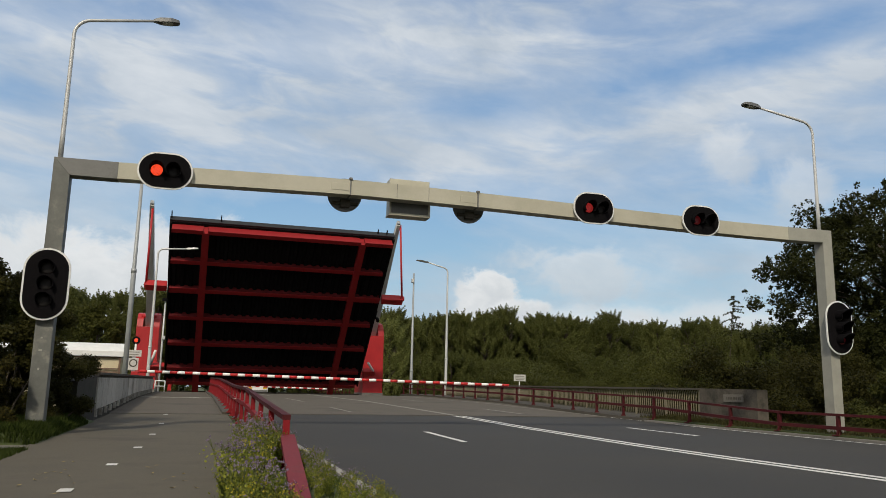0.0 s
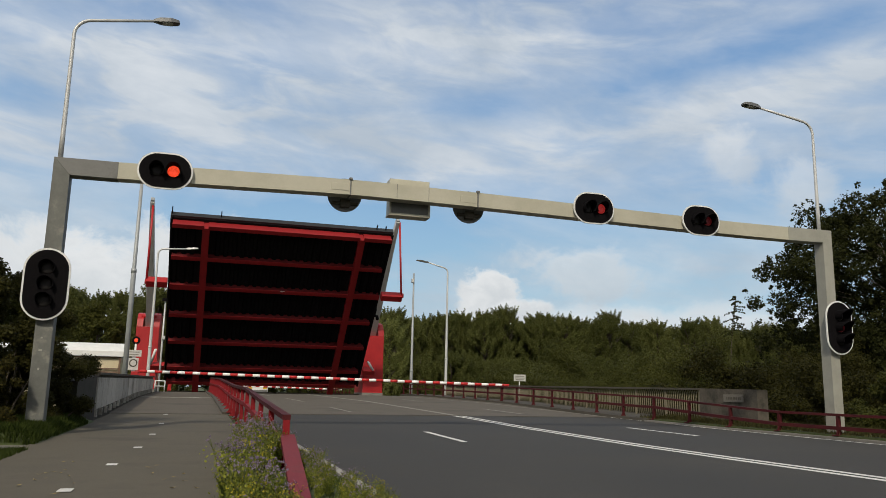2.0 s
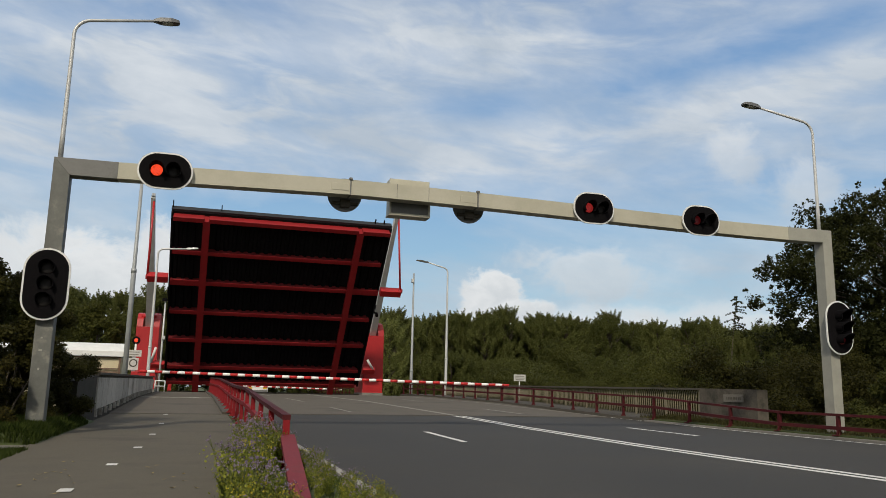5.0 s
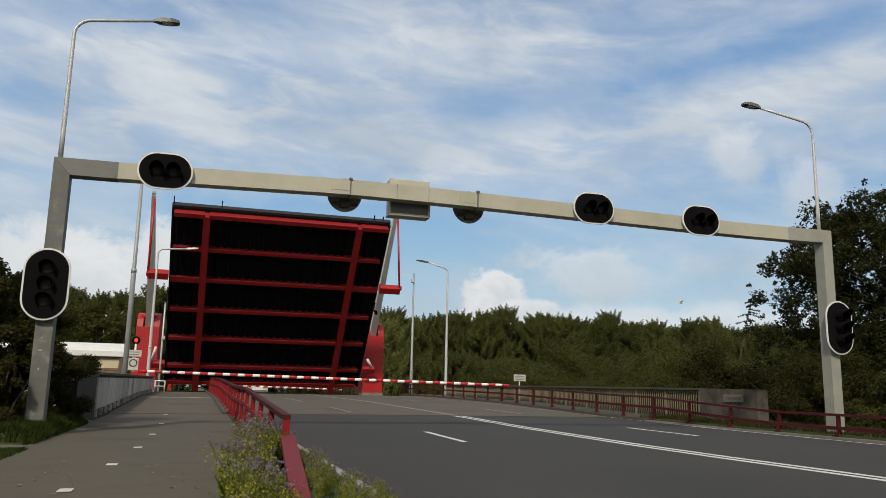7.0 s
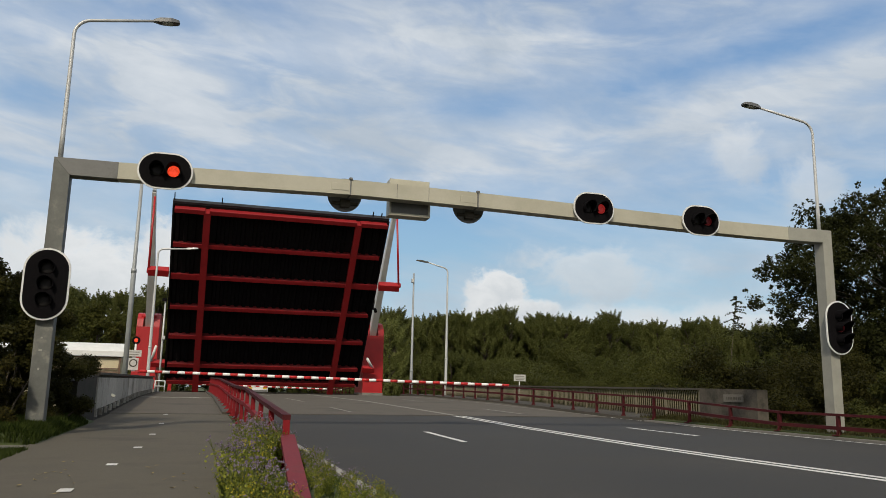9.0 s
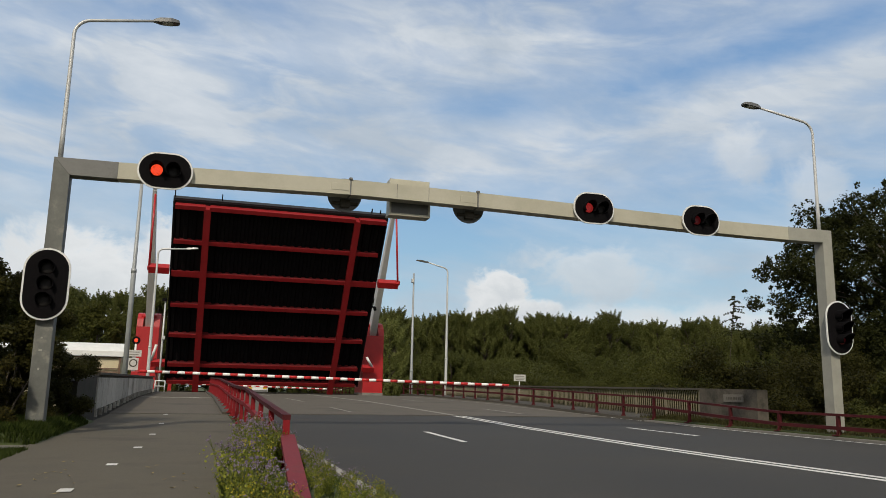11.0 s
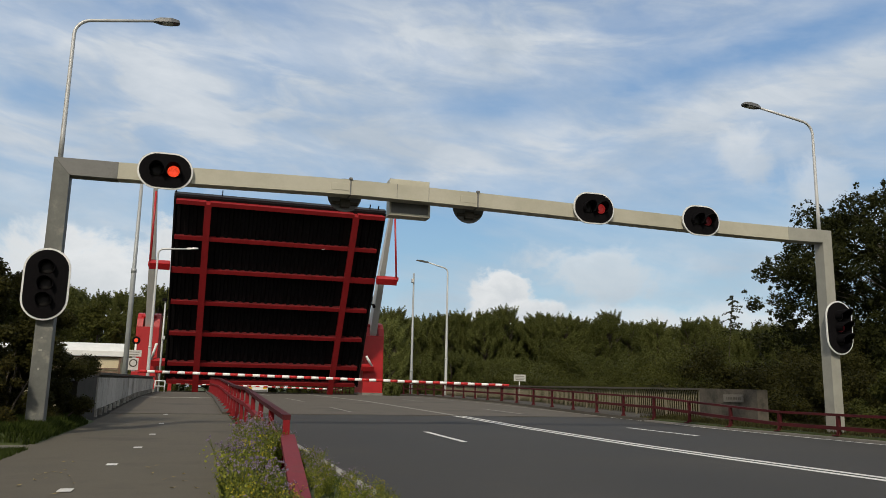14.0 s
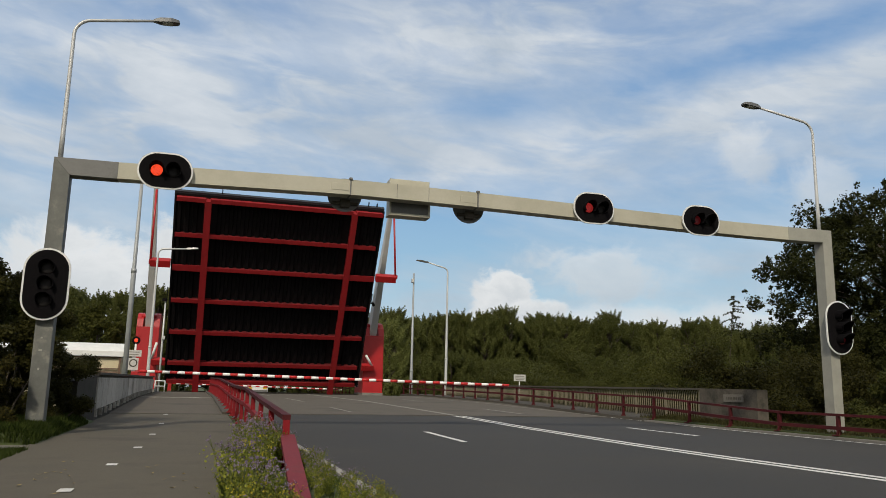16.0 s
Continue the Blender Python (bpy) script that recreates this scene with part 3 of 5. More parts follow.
box(bm, -2.45, 0.6, 37.6, 38.1, grade(37.8) - 0.05, grade(37.8) + 0.026)
part("joint", bm, KERB_STONE, path, "pale concrete joint")


# ---- signal gantry ----
GY = 16.0


def beam_top(x):
    return float(np.interp(x, (-2.8, -1.8, 2.75, 5.65, 12.3, 15.2), (5.19, 5.20, 5.31, 5.29, 5.18, 5.18)))


def gantry():
    g = thing("signal_gantry", pose(0, GY, 0), "grey steel portal gantry with cream cross beam over the road", "gantry")
    for x, hw, mat in ((-2.79, 0.15, GALV_WORN), (15.095, 0.14, POST_PAINT)):
        bm = bmesh.new()
        o, q = (x - hw, x + hw) if x < 0 else (x + hw, x - hw)
        slab(bm, ((o, -0.4), (q, -0.4), (q, 4.862), (o, 5.19)), 0.31, pose(0, -0.155, 0))
        part("post", bm, mat, g, bevel=0.002)
        for z, w, h in ((1.52, 0.06, 0.035), (1.18, 0.03, 0.04), (1.75, 0.035, 0.03)) if x < 0 else ((0.72, 0.12, 0.28), (1.02, 0.07, 0.03)):
            bm = bmesh.new()
            box(bm, x - w / 2 - 0.02, x + w / 2 - 0.02, -0.161, -0.156, z, z + h)
            part("sticker", bm, POST_PAINT if x < 0 else mat, g)
    # mitred corners of the portal
    for o, q, e, bolts in ((-2.94, -2.64, -1.80, (-1.985, -1.86)), (15.235, 14.955, 13.90, (13.96, 14.11))):
        bm = bmesh.new()
        k = 0.0012 if o < 0 else -0.0012
        slab(bm, ((o + k, 5.1912), (q + k, 4.8632), (e, beam_top(e) - 0.33), (e, beam_top(e) + 0.002)), 0.31, pose(0, -0.155, 0))
        part("beam_end", bm, GALV if o < 0 else POST_PAINT, g, bevel=0.002)
        for bx in bolts:
            for bz in (4.93, 5.07):
                bm = bmesh.new()
                tube(bm, [(bx, -0.152, bz), (bx, -0.166, bz)], 0.015, 8)
                part("bolt", bm, GALV if o < 0 else POST_PAINT, g)
    bm = bmesh.new()
    xs = [-1.797 + 15.694 * i / 16 for i in range(17)]
    rings = [[bm.verts.new(c) for c in ((x, -0.155, beam_top(x) - 0.325), (x, -0.155, beam_top(x)), (x, 0.155, beam_top(x)), (x, 0.155, beam_top(x) - 0.325))] for x in xs]
    for a, b in zip(rings, rings[1:]):
        for k in range(4):
            bm.faces.new((a[k], a[(k + 1) % 4], b[(k + 1) % 4], b[k]))
    bm.faces.new(rings[0])
    bm.faces.new(list(reversed(rings[-1])))
    part("cross_beam", bm, CREAM, g, "cream-painted box beam")
    for x in (3.77, 4.48):
        bm = bmesh.new()
        z = beam_top(x)
        box(bm, x - 0.005, x + 0.005, -0.158, -0.154, z - 0.32, z)
        part("weld_seam", bm, GALV, g)
    for x in (2.76, 5.61):
        bm = bmesh.new()
        z = beam_top(x)
        box(bm, x - 0.014, x + 0.014, -0.17, 0.20, z - 0.345, z + 0.012)
        box(bm, x - 0.035, x + 0.035, -0.19, -0.12, z - 0.01, z + 0.035)
        part("clamp", bm, GALV, g, bevel=0.004)
        bm = bmesh.new()
        box(bm, x - 0.41, x - 0.04, -0.164, -0.156, z - 0.25, z - 0.10)
        part("cover_plate", bm, CREAM, g, bevel=0.004)


gantry()
LAMPS = []


def hood(bm, x, z, r, depth):
    """A sun visor: the upper three fifths of a thin tube, cut back below."""
    n = 16
    rows = []
    for k in range(n + 1):
        a = radians(-40 + 260 * k / n)
        d = depth * (0.55 + 0.45 * max(0, math.sin(a)))
        c, s = math.cos(a), math.sin(a)
        rows.append([bm.verts.new((x + c * q, y, z + s * q)) for q, y in ((r, 0), (r, -d), (r + 0.012, -d), (r + 0.012, 0))])
    for p, q in zip(rows, rows[1:]):
        for k in range(4):
            f = bm.faces.new((p[k], p[(k + 1) % 4], q[(k + 1) % 4], q[k]))
    bm.faces.new(rows[0])
    bm.faces.new(list(reversed(rows[-1])))


def signal(m, w, h, spots, r, label, group, lit=(), lamp_mat=None):
    """A black backboard with a white rim, a housing, hooded lenses and, for those that flash, a glowing lamp behind each lens."""
    s = thing("traffic_signal", m, label, "traffic light", group)
    bm = bmesh.new()
    slab(bm, stadium(w, h), 0.03)
    part("rim", bm, WHITE, s, "white rim", bevel=0.004)
    bm = bmesh.new()
    slab(bm, stadium(w - 0.07, h - 0.07), 0.03, pose(0, -0.012, 0))
    part("backboard", bm, BLACK, s)
    bm = bmesh.new()
    xs, zs = [p[0] for p in spots], [p[1] for p in spots]
    box(bm, min(xs) - r - 0.03, max(xs) + r + 0.03, 0.032, 0.22, min(zs) - r - 0.03, max(zs) + r + 0.03)
    part("housing", bm, BLACK, s, bevel=0.02)
    bm = bmesh.new()
    box(bm, -0.05, 0.05, 0.10, 0.26, -0.06, 0.06)
    part("bracket", bm, GALV, s)
    for i, (x, z) in enumerate(spots):
        bm = bmesh.new()
        hood(bm, x, z, r + 0.012, 0.42 if h > w and lit else 0.28 if w > h else 0.22)
        part("hood", bm, BLACK, s)
        bm = bmesh.new()
        tube(bm, [(x, -0.013, z), (x, -0.022, z), (x, -0.030, z)], [r, r * 0.9, r * 0.5], 20)
        part("lens", bm, LENS_OFF, s)
        if i in lit:
            phase = lit.index(i)
            bm = bmesh.new()
            tube(bm, [(x, 0.0, z), (x, 0.012, z), (x, 0.02, z)], [r * 0.55, r * 0.93, r * 0.96], 20)
            LAMPS.append((part("lamp", bm, lamp_mat, s, "red glowing lamp"), phase))
    return s


for x, z, gm in ((-0.93, 5.09, GLOW_RED), (8.41, 5.16, GLOW_SIDE), (11.28, 5.11, GLOW_DIM)):
    signal(pose(x, 15.74, z), 1.04, 0.74, ((-0.155, -0.01), (0.155, -0.01)), 0.119, "black oval signal with two red flashing lamps on the gantry beam", "signals on the gantry beam", (0, 1), gm)
for x, z, lit in ((-2.82, 2.74, ()), (15.17, 2.69, (2, 1))):
    signal(pose(x, 15.72, z), 0.80, 1.34, ((0, 0.30), (0, 0.0), (0, -0.30)), 0.12, "upright black signal with three lamps on a gantry post", "signals on the gantry posts", lit, GLOW_FAINT)


def round_sign(x, z):
    s = thing("round_sign", pose(x, 16.26, z), "round grey sign seen from its back on the beam", "sign", "round signs on the beam")
    bm = bmesh.new()
    tube(bm, [(0, 0, 0), (0, 0.02, 0)], 0.37, 32)
    part("plate", bm, GALV, s)
    bm = bmesh.new()
    box(bm, -0.28, 0.28, -0.06, -0.004, -0.22, -0.16)
    box(bm, -0.10, 0.10, -0.12, -0.004, -0.28, -0.12)
    part("bracket", bm, CONCRETE_DARK, s)


round_sign(2.71, 5.06)
round_sign(5.53, 5.04)


def beam_cabinet():
    c = thing("sign_cabinet", pose(4.14, 16.2, 4.69), "cream box sign mounted behind the gantry beam", "cabinet")
    bm = bmesh.new()
    box(bm, -0.45, 0.45, 0.0, 0.30, 0.05, 0.83)
    part("case", bm, CREAM, c, bevel=0.01)
    bm = bmesh.new()
    box(bm, -0.46, 0.46, -0.06, 0.30, 0.0, 0.05)
    box(bm, -0.46, -0.42, -0.06, -0.003, 0.05, 0.36)
    box(bm, 0.42, 0.46, -0.06, -0.003, 0.05, 0.36)
    part("frame", bm, CREAM, c)
    bm = bmesh.new()
    box(bm, -0.42, 0.42, -0.012, -0.003, 0.05, 0.36)
    part("rear_panel", bm, GALV, c)


beam_cabinet()


def street_lamp(m, height, reach, turn, r0, r1, label, base=0.0, group="street lamps", arm_rise=0.25, bend=0.35, head_len=0.55, head=None):
    """A tapered pole that bends into an arm with a flat lantern; turn is the arm's heading in degrees from +x."""
    s = thing("street_lamp", m, label, "street lamp", group)
    d = Vector((math.cos(radians(turn)), math.sin(radians(turn)), 0))
    bm = bmesh.new()
    pts, rad = [Vector((0, 0, base))], [r0]
    for k in range(1, 6):
        pts.append(Vector((0, 0, base + (height - bend - base) * k / 5)))
        rad.append(r0 + (r1 - r0) * k / 5)
    for k in range(1, 7):
        a = radians(80 * k / 6)
        pts.append(Vector((0, 0, height - bend + bend * math.sin(a))) + d * bend * (1 - math.cos(a)))
        rad.append(r1)
    end = Vector((0, 0, height + arm_rise)) + d * (reach - head_len)
    pts.append(end)
    rad.append(r1 * 0.85)
    tube(bm, pts, rad, 10)
    part("pole", bm, POLE_GREY, s)
    if height - base > 5:
        bm = bmesh.new()
        z = base + (height - base) * 0.33
        q = r0 + (r1 - r0) * 0.36
        tube(bm, [(0, 0, z - 0.08), (0, 0, z - 0.02), (0, 0, z + 0.02)], [q + 0.025, q + 0.025, q + 0.002], 12)
        part("collar", bm, POLE_GREY, s)
    bm = bmesh.new()
    t = Matrix.Translation(end) @ Euler((0, radians(-8), radians(turn))).to_matrix().to_4x4()
    vs = []
    for x, w, lo, hi in ((-0.05, 0.04, -0.02, 0.03), (0.08, 0.09, -0.04, 0.055), (head_len * 0.62, 0.12, -0.045, 0.05), (head_len - 0.03, 0.09, -0.045, 0.02), (head_len, 0.05, -0.04, 0.0)):
        vs.append([bm.verts.new(t @ Vector(c)) for c in ((x, -w, lo), (x, w, lo), (x, w * 0.8, hi), (x, -w * 0.8, hi))])
    for p, q in zip(vs, vs[1:]):
        for k in range(4):
            bm.faces.new((p[k], p[(k + 1) % 4], q[(k + 1) % 4], q[k]))
    bm.faces.new(vs[0])
    bm.faces.new(list(reversed(vs[-1])))
    lan = part("lantern", bm, head or CONCRETE_DARK, s, "grey lantern" if head else "dark grey lantern")
    bm = bmesh.new()
    box(bm, 0.12, head_len * 0.7, -0.08, 0.08, -0.056, -0.046, t)
    part("glass", bm, SIGN_GREY, lan)
    return s


street_lamp(pose(-2.86, GY, 5.19), 2.93, 1.95, 5, 0.048, 0.034, "grey lamp pole rising from the gantry corner", arm_rise=0.23, head_len=0.46, head=LANTERN_GREY)
street_lamp(pose(15.0, GY, 5.18), 2.95, 2.1, 178, 0.048, 0.034, "grey lamp pole rising from the gantry corner", arm_rise=0.22, head_len=0.48, head=LANTERN_GREY)
street_lamp(pose(-2.93, 49.5, 0.3), 8.8, 2.3, 0, 0.11, 0.055, "pale grey street lamp beside the bridge", arm_rise=0.08, head_len=0.7, head=POLE_GREY)
street_lamp(pose(16.4, 52.6, 0.0), 9.6, 2.35, 180, 0.11, 0.055, "pale grey street lamp beside the bridge", arm_rise=0.3, head_len=0.9)


def mast(m, height, r0, r1, label, camera_top, step=0.27):
    s = thing("mast", m, label, "mast")
    bm = bmesh.new()
    tube(bm, [(0, 0, 0), (0, 0, height * step), (0, 0, height * (step + 0.01)), (0, 0, height)], [r0, r0 * 0.92, r0 * 0.76, r1], 12)
    part("pole", bm, MAST_GREY, s)
    bm = bmesh.new()
    z = height * step
    tube(bm, [(0, 0, z - 0.1), (0, 0, z + 0.1)], r0 * 1.02, 12)
    part("collar", bm, MAST_GREY, s)
    if camera_top:
        bm = bmesh.new()
        box(bm, -0.16, 0.0, -0.14, 0.14, height - 0.75, height - 0.45)
        part("camera_box", bm, SIGN_GREY, s, bevel=0.02)
    return s


mast(pose(-3.27, 38.5, -0.6), 12.3, 0.122, 0.07, "tall pale steel mast beside the concrete parapet", False, 0.55)
mast(pose(15.6, 59.0, -0.4), 10.45, 0.13, 0.06, "slim pale mast with a small camera at its top", True)


def watch_mast():
    """A slim pole with a dark camera and a rod at its top, beside the raised leaf."""
    s = thing("camera_mast", pose(-2.76, 60.0, -0.3), "slim pale pole with a dark camera beside the bridge leaf", "mast")
    bm = bmesh.new()
    tube(bm, [(0, 0, 0), (0, 0, 4.2), (0, 0, 7.5)], [0.075, 0.07, 0.05], 10)
    part("pole", bm, POLE_GREY, s)
    bm = bmesh.new()
    tube(bm, [(0.07, 0, 7.2), (0.07, 0, 8.35)], 0.03, 6)
    part("rod", bm, BLACK, s)
    bm = bmesh.new()
    box(bm, -0.22, 0.12, -0.22, 0.12, 7.28, 7.48)
    part("camera_housing", bm, BLACK, s, bevel=0.02)
    bm = bmesh.new()
    box(bm, -0.05, 0.16, -0.2, -0.08, 4.5, 4.75)
    part("junction_box", bm, SIGN_GREY, s, bevel=0.01)


watch_mast()


# ---- railings ----
def railing(y0, y1, xf, ramp0, ramp1, h0, h1, label, gap, mat):
    """Red steel railing: square posts on foot plates, a flat top rail and a middle rail."""
    r = thing("red_railing", pose(0, 0, 0), label, "railing")

    def top(y):
        h = h0 + (h1 - h0) * max(0.0, min(1.0, (y - ramp0) / (ramp1 - ramp0)))
        return grade(y) + h
    n = int(round((y1 - y0) / gap))
    for name, dz, hw, hh, yy in (("top_rail", 0.0, 0.047, 0.030, y0), ("middle_rail", -0.34, 0.036, 0.042, y0)):
        bm = bmesh.new()
        rows = []
        for i in range(2 * n + 1):
            y = yy + (y1 - yy) * i / (2 * n)
            z = top(y) + dz * (0.8 + 0.2 * (top(y) - grade(y)) / 1.0)
            x = xf(y)
            rows.append([bm.verts.new((x + a, y, z + b)) for a, b in ((-hw, -hh), (hw, -hh), (hw, hh), (-hw, hh))])
        for p, q in zip(rows, rows[1:]):
            for k in range(4):
                bm.faces.new((p[k], p[(k + 1) % 4], q[(k + 1) % 4], q[k]))
        bm.faces.new(rows[0])
        bm.faces.new(list(reversed(rows[-1])))
        part(name, bm, RED_RAIL_OLD if name == "top_rail" else mat, r)
    for i in range(n + 1):
        y = y0 + (y1 - y0) * i / n
        bm = bmesh.new()
        x, z = xf(y), grade(y)
        box(bm, x - 0.038, x + 0.038, y - 0.038, y + 0.038, z - 0.1, top(y) - 0.031)
        part("post", bm, mat, r)
        bm = bmesh.new()
        for sx in (-1, 1):
            vs = [bm.verts.new((x + sx * a, y + b, z + c)) for b in (-0.012, 0.012) for a, c in ((0.038, 0.10), (0.10, 0.10), (0.038, 0.20))]
            bm.faces.new(vs[:3])
            bm.faces.new(vs[3:])
            for k in range(3):
                bm.faces.new((vs[k], vs[(k + 1) % 3], vs[3 + (k + 1) % 3], vs[3 + k]))
        box(bm, x - 0.13, x + 0.13, y - 0.09, y + 0.09, z + 0.07, z + 0.10)
        part("foot", bm, mat, r)
    return r


railing(9.4, 51.4, rail_x, 9, 18, 0.60, 0.90, "red steel railing between cycle path and road", 2.0, RED_RAIL)
railing(9.4, 57.4, lambda y: 14.62, 17.5, 23.4, 0.56, 0.81, "faded dark red railing along the roadside", 2.0, RED_RAIL_OLD)
railing(74.0, 100.0, lambda y: 13.6, 60, 70, 0.5, 0.82, "red railing beyond the lifting bridge", 2.0, RED_RAIL_OLD)
# ramped end of the near railing
r_end = thing("rail_end", pose(1.0, 7.0, 0), "dusty red steel beam ramping down to the verge", "railing")
bm = bmesh.new()
rows = [[bm.verts.new((a + 0.02 + (y - 2.4) * 0.064, y, z + b)) for a, b in ((-0.08, -0.06), (0.08, -0.06), (0.08, 0.0), (-0.08, 0.0))] for y, z in ((-2.4, -0.06), (-0.6, 0.10), (0.8, 0.26), (1.7, 0.35), (2.36, 0.42))]
for p, q in zip(rows, rows[1:]):
    for k in range(4):
        bm.faces.new((p[k], p[(k + 1) % 4], q[(k + 1) % 4], q[k]))
bm.faces.new(rows[0])
bm.faces.new(list(reversed(rows[-1])))
part("beam", bm, DUSTY_RED, r_end)


# ---- parapets and fence ----
def parapet(name, x0, x1, y0, y1, top0, top1, mat, label, panels=0):
    bm = bmesh.new()
    n = max(2, int((y1 - y0) / 2))
    rows = []
    for i in range(n + 1):
        y = y0 + (y1 - y0) * i / n
        t = top0 + (top1 - top0) * i / n
        rows.append([bm.verts.new(c) for c in ((x0, y, -0.4), (x1, y, -0.4), (x1, y, t), (x0, y, t))])
    for p, q in zip(rows, rows[1:]):
        for k in range(4):
            bm.faces.new((p[k], p[(k + 1) % 4], q[(k + 1) % 4], q[k]))
    bm.faces.new(rows[0])
    bm.faces.new(list(reversed(rows[-1])))
    w = tagged(part(name, bm, mat), label, kind="structure")
    for i in range(panels):
        a, b = y0 + (y1 - y0) * i / panels + 0.03, y0 + (y1 - y0) * (i + 1) / panels - 0.03
        g0, g1 = grade(a) + 0.21, grade(b) + 0.21
        ta, tb = top0 + (top1 - top0) * (a - y0) / (y1 - y0) - 0.07, top0 + (top1 - top0) * (b - y0) / (y1 - y0) - 0.07
        bm = bmesh.new()
        vs = [bm.verts.new(c) for x in (x1 - 0.02, x1 + 0.05) for c in ((x, a, g0), (x, b, g1), (x, b, tb), (x, a, ta))]
        bm.faces.new(vs[:4])
        bm.faces.new(list(reversed(vs[4:])))
        for k in range(4):
            bm.faces.new((vs[k], vs[(k + 1) % 4], vs[4 + (k + 1) % 4], vs[4 + k]))
        part("panel", bm, PANEL, w)
        bm = bmesh.new()
        g = grade(a)
        box(bm, x1 + 0.002, x1 + 0.08, a - 0.07, a + 0.07, g, g + 0.20)
        part("foot_block", bm, PANEL, w)
    if panels:
        bm = bmesh.new()
        vs = [bm.verts.new((x, y, z)) for y, z in ((y0, top0), (y1, top1)) for x, z in ((x0 - 0.04, z + 0.003), (x1 + 0.09, z + 0.003), (x1 + 0.09, z + 0.07), (x0 - 0.04, z + 0.07))]
        bm.faces.new(vs[:4])
        bm.faces.new(list(reversed(vs[4:])))
        for k in range(4):
            bm.faces.new((vs[k], vs[(k + 1) % 4], vs[4 + (k + 1) % 4], vs[4 + k]))
        part("coping", bm, CONCRETE_DARK, w)
    return w


parapet("parapet_west", -2.98, -2.68, 23.4, 50.8, 1.20, 1.40, CONCRETE_DARK, "weathered grey concrete parapet of upright slabs beside the path", 22)
parapet("parapet_west_end", -3.05, -2.66, 19.8, 23.35, 1.02, 1.18, MOSSY_SHADED, "shaded dark mossy concrete end block of the parapet")
PLINTH_BROWN = surface("brown_stained_concrete", (0.075, 0.064, 0.050), (0.135, 0.118, 0.094), 0.9, fine=22, coarse=1.5, bump=0.4, stain=(0.030, 0.028, 0.021), stain_at=(0.44, 0.66))
plinth = parapet("parapet_east", 16.0, 16.38, 19.95, 22.8, 1.17, 1.20, PLINTH_BROWN, "brown weathered concrete end block with a name plaque")


BAR_CONCRETE = surface("olive_concrete", (0.13, 0.118, 0.078), (0.25, 0.225, 0.155), 0.85, fine=30, coarse=1.2, bump=0.3)


def bar_fence():
    f = thing("bar_fence", pose(16.05, 22.85, 0), "pale concrete balustrade of curved upright bars beside the footway", "fence")
    bm = bmesh.new()
    rows = []
    for i in range(15):
        y = 28.5 * i / 14
        t = 1.14 + 0.10 * min(1, y / 16) + 0.08 * max(0, y - 16) / 12
        rows.append([bm.verts.new(c) for c in ((-0.08, y, t), (0.12, y, t), (0.12, y, t + 0.07), (-0.08, y, t + 0.07))])
    for p, q in zip(rows, rows[1:]):
        for k in range(4):
            bm.faces.new((p[k], p[(k + 1) % 4], q[(k + 1) % 4], q[k]))
    bm.faces.new(rows[0])
    bm.faces.new(list(reversed(rows[-1])))
    part("handrail", bm, CONCRETE_DARK, f)
    bm = bmesh.new()
    pts = [(0.02, 0, 0.0), (0.0, 0, 0.35), (0.0, 0, 0.7), (0.03, 0, 0.92), (0.08, 0, 1.0)]
    tube(bm, pts, 0.019, 6)
    me = finish(bm, "bar", BAR_CONCRETE)
    for i in range(210):
        y = 0.1 + 28.2 * i / 209
        t = 1.14 + 0.10 * min(1, y / 16) + 0.08 * max(0, y - 16) / 12
        g = grade(22.85 + y) + 0.06
        b = shared("bar", me, f, Matrix.Translation((0, y, g)) @ Matrix.Diagonal((1, 1, (t - g) / 1.0, 1)))
    for i in range(15):
        y = 28.4 * i / 14
        bm = bmesh.new()
        g = grade(22.85 + y)
        box(bm, -0.035, 0.035, y - 0.03, y + 0.03, g - 0.05, 1.14 + 0.006 * y)
        part("post", bm, BAR_CONCRETE, f)


bar_fence()
CONCRETE_PLAQUE = surface("worn_plaque_stone", (0.11, 0.10, 0.085), (0.20, 0.185, 0.16), 0.85, fine=25, coarse=4, bump=0.3)
bm = bmesh.new()
box(bm, 15.96, 15.985, 20.55, 21.5, 0.78, 1.02)
plaque = part("plaque", bm, CONCRETE_PLAQUE, plinth, "pale name plaque with worn letters")
for i, w in enumerate((0.05, 0.04, 0.05, 0.06, 0.04, 0.05, 0.05, 0.04, 0.05)):
    bm = bmesh.new()
    box(bm, 15.956, 15.962, 20.66 + i * 0.08, 20.66 + i * 0.08 + w, 0.86, 0.94)
    part("letter_bar", bm, PLINTH_BROWN, plaque)


# ---- lifting bridge ----
HINGE = (5.40, 70.0, 0.54)
ARM = 11.52          # hinge to hanger arm
PIVOT = 6.15         # balance pivot above the hinge
HALF = 8.15
bridge = thing("lifting_bridge", pose(*HINGE), "red steel drawbridge with its leaf half raised between two pylons", "drawbridge")


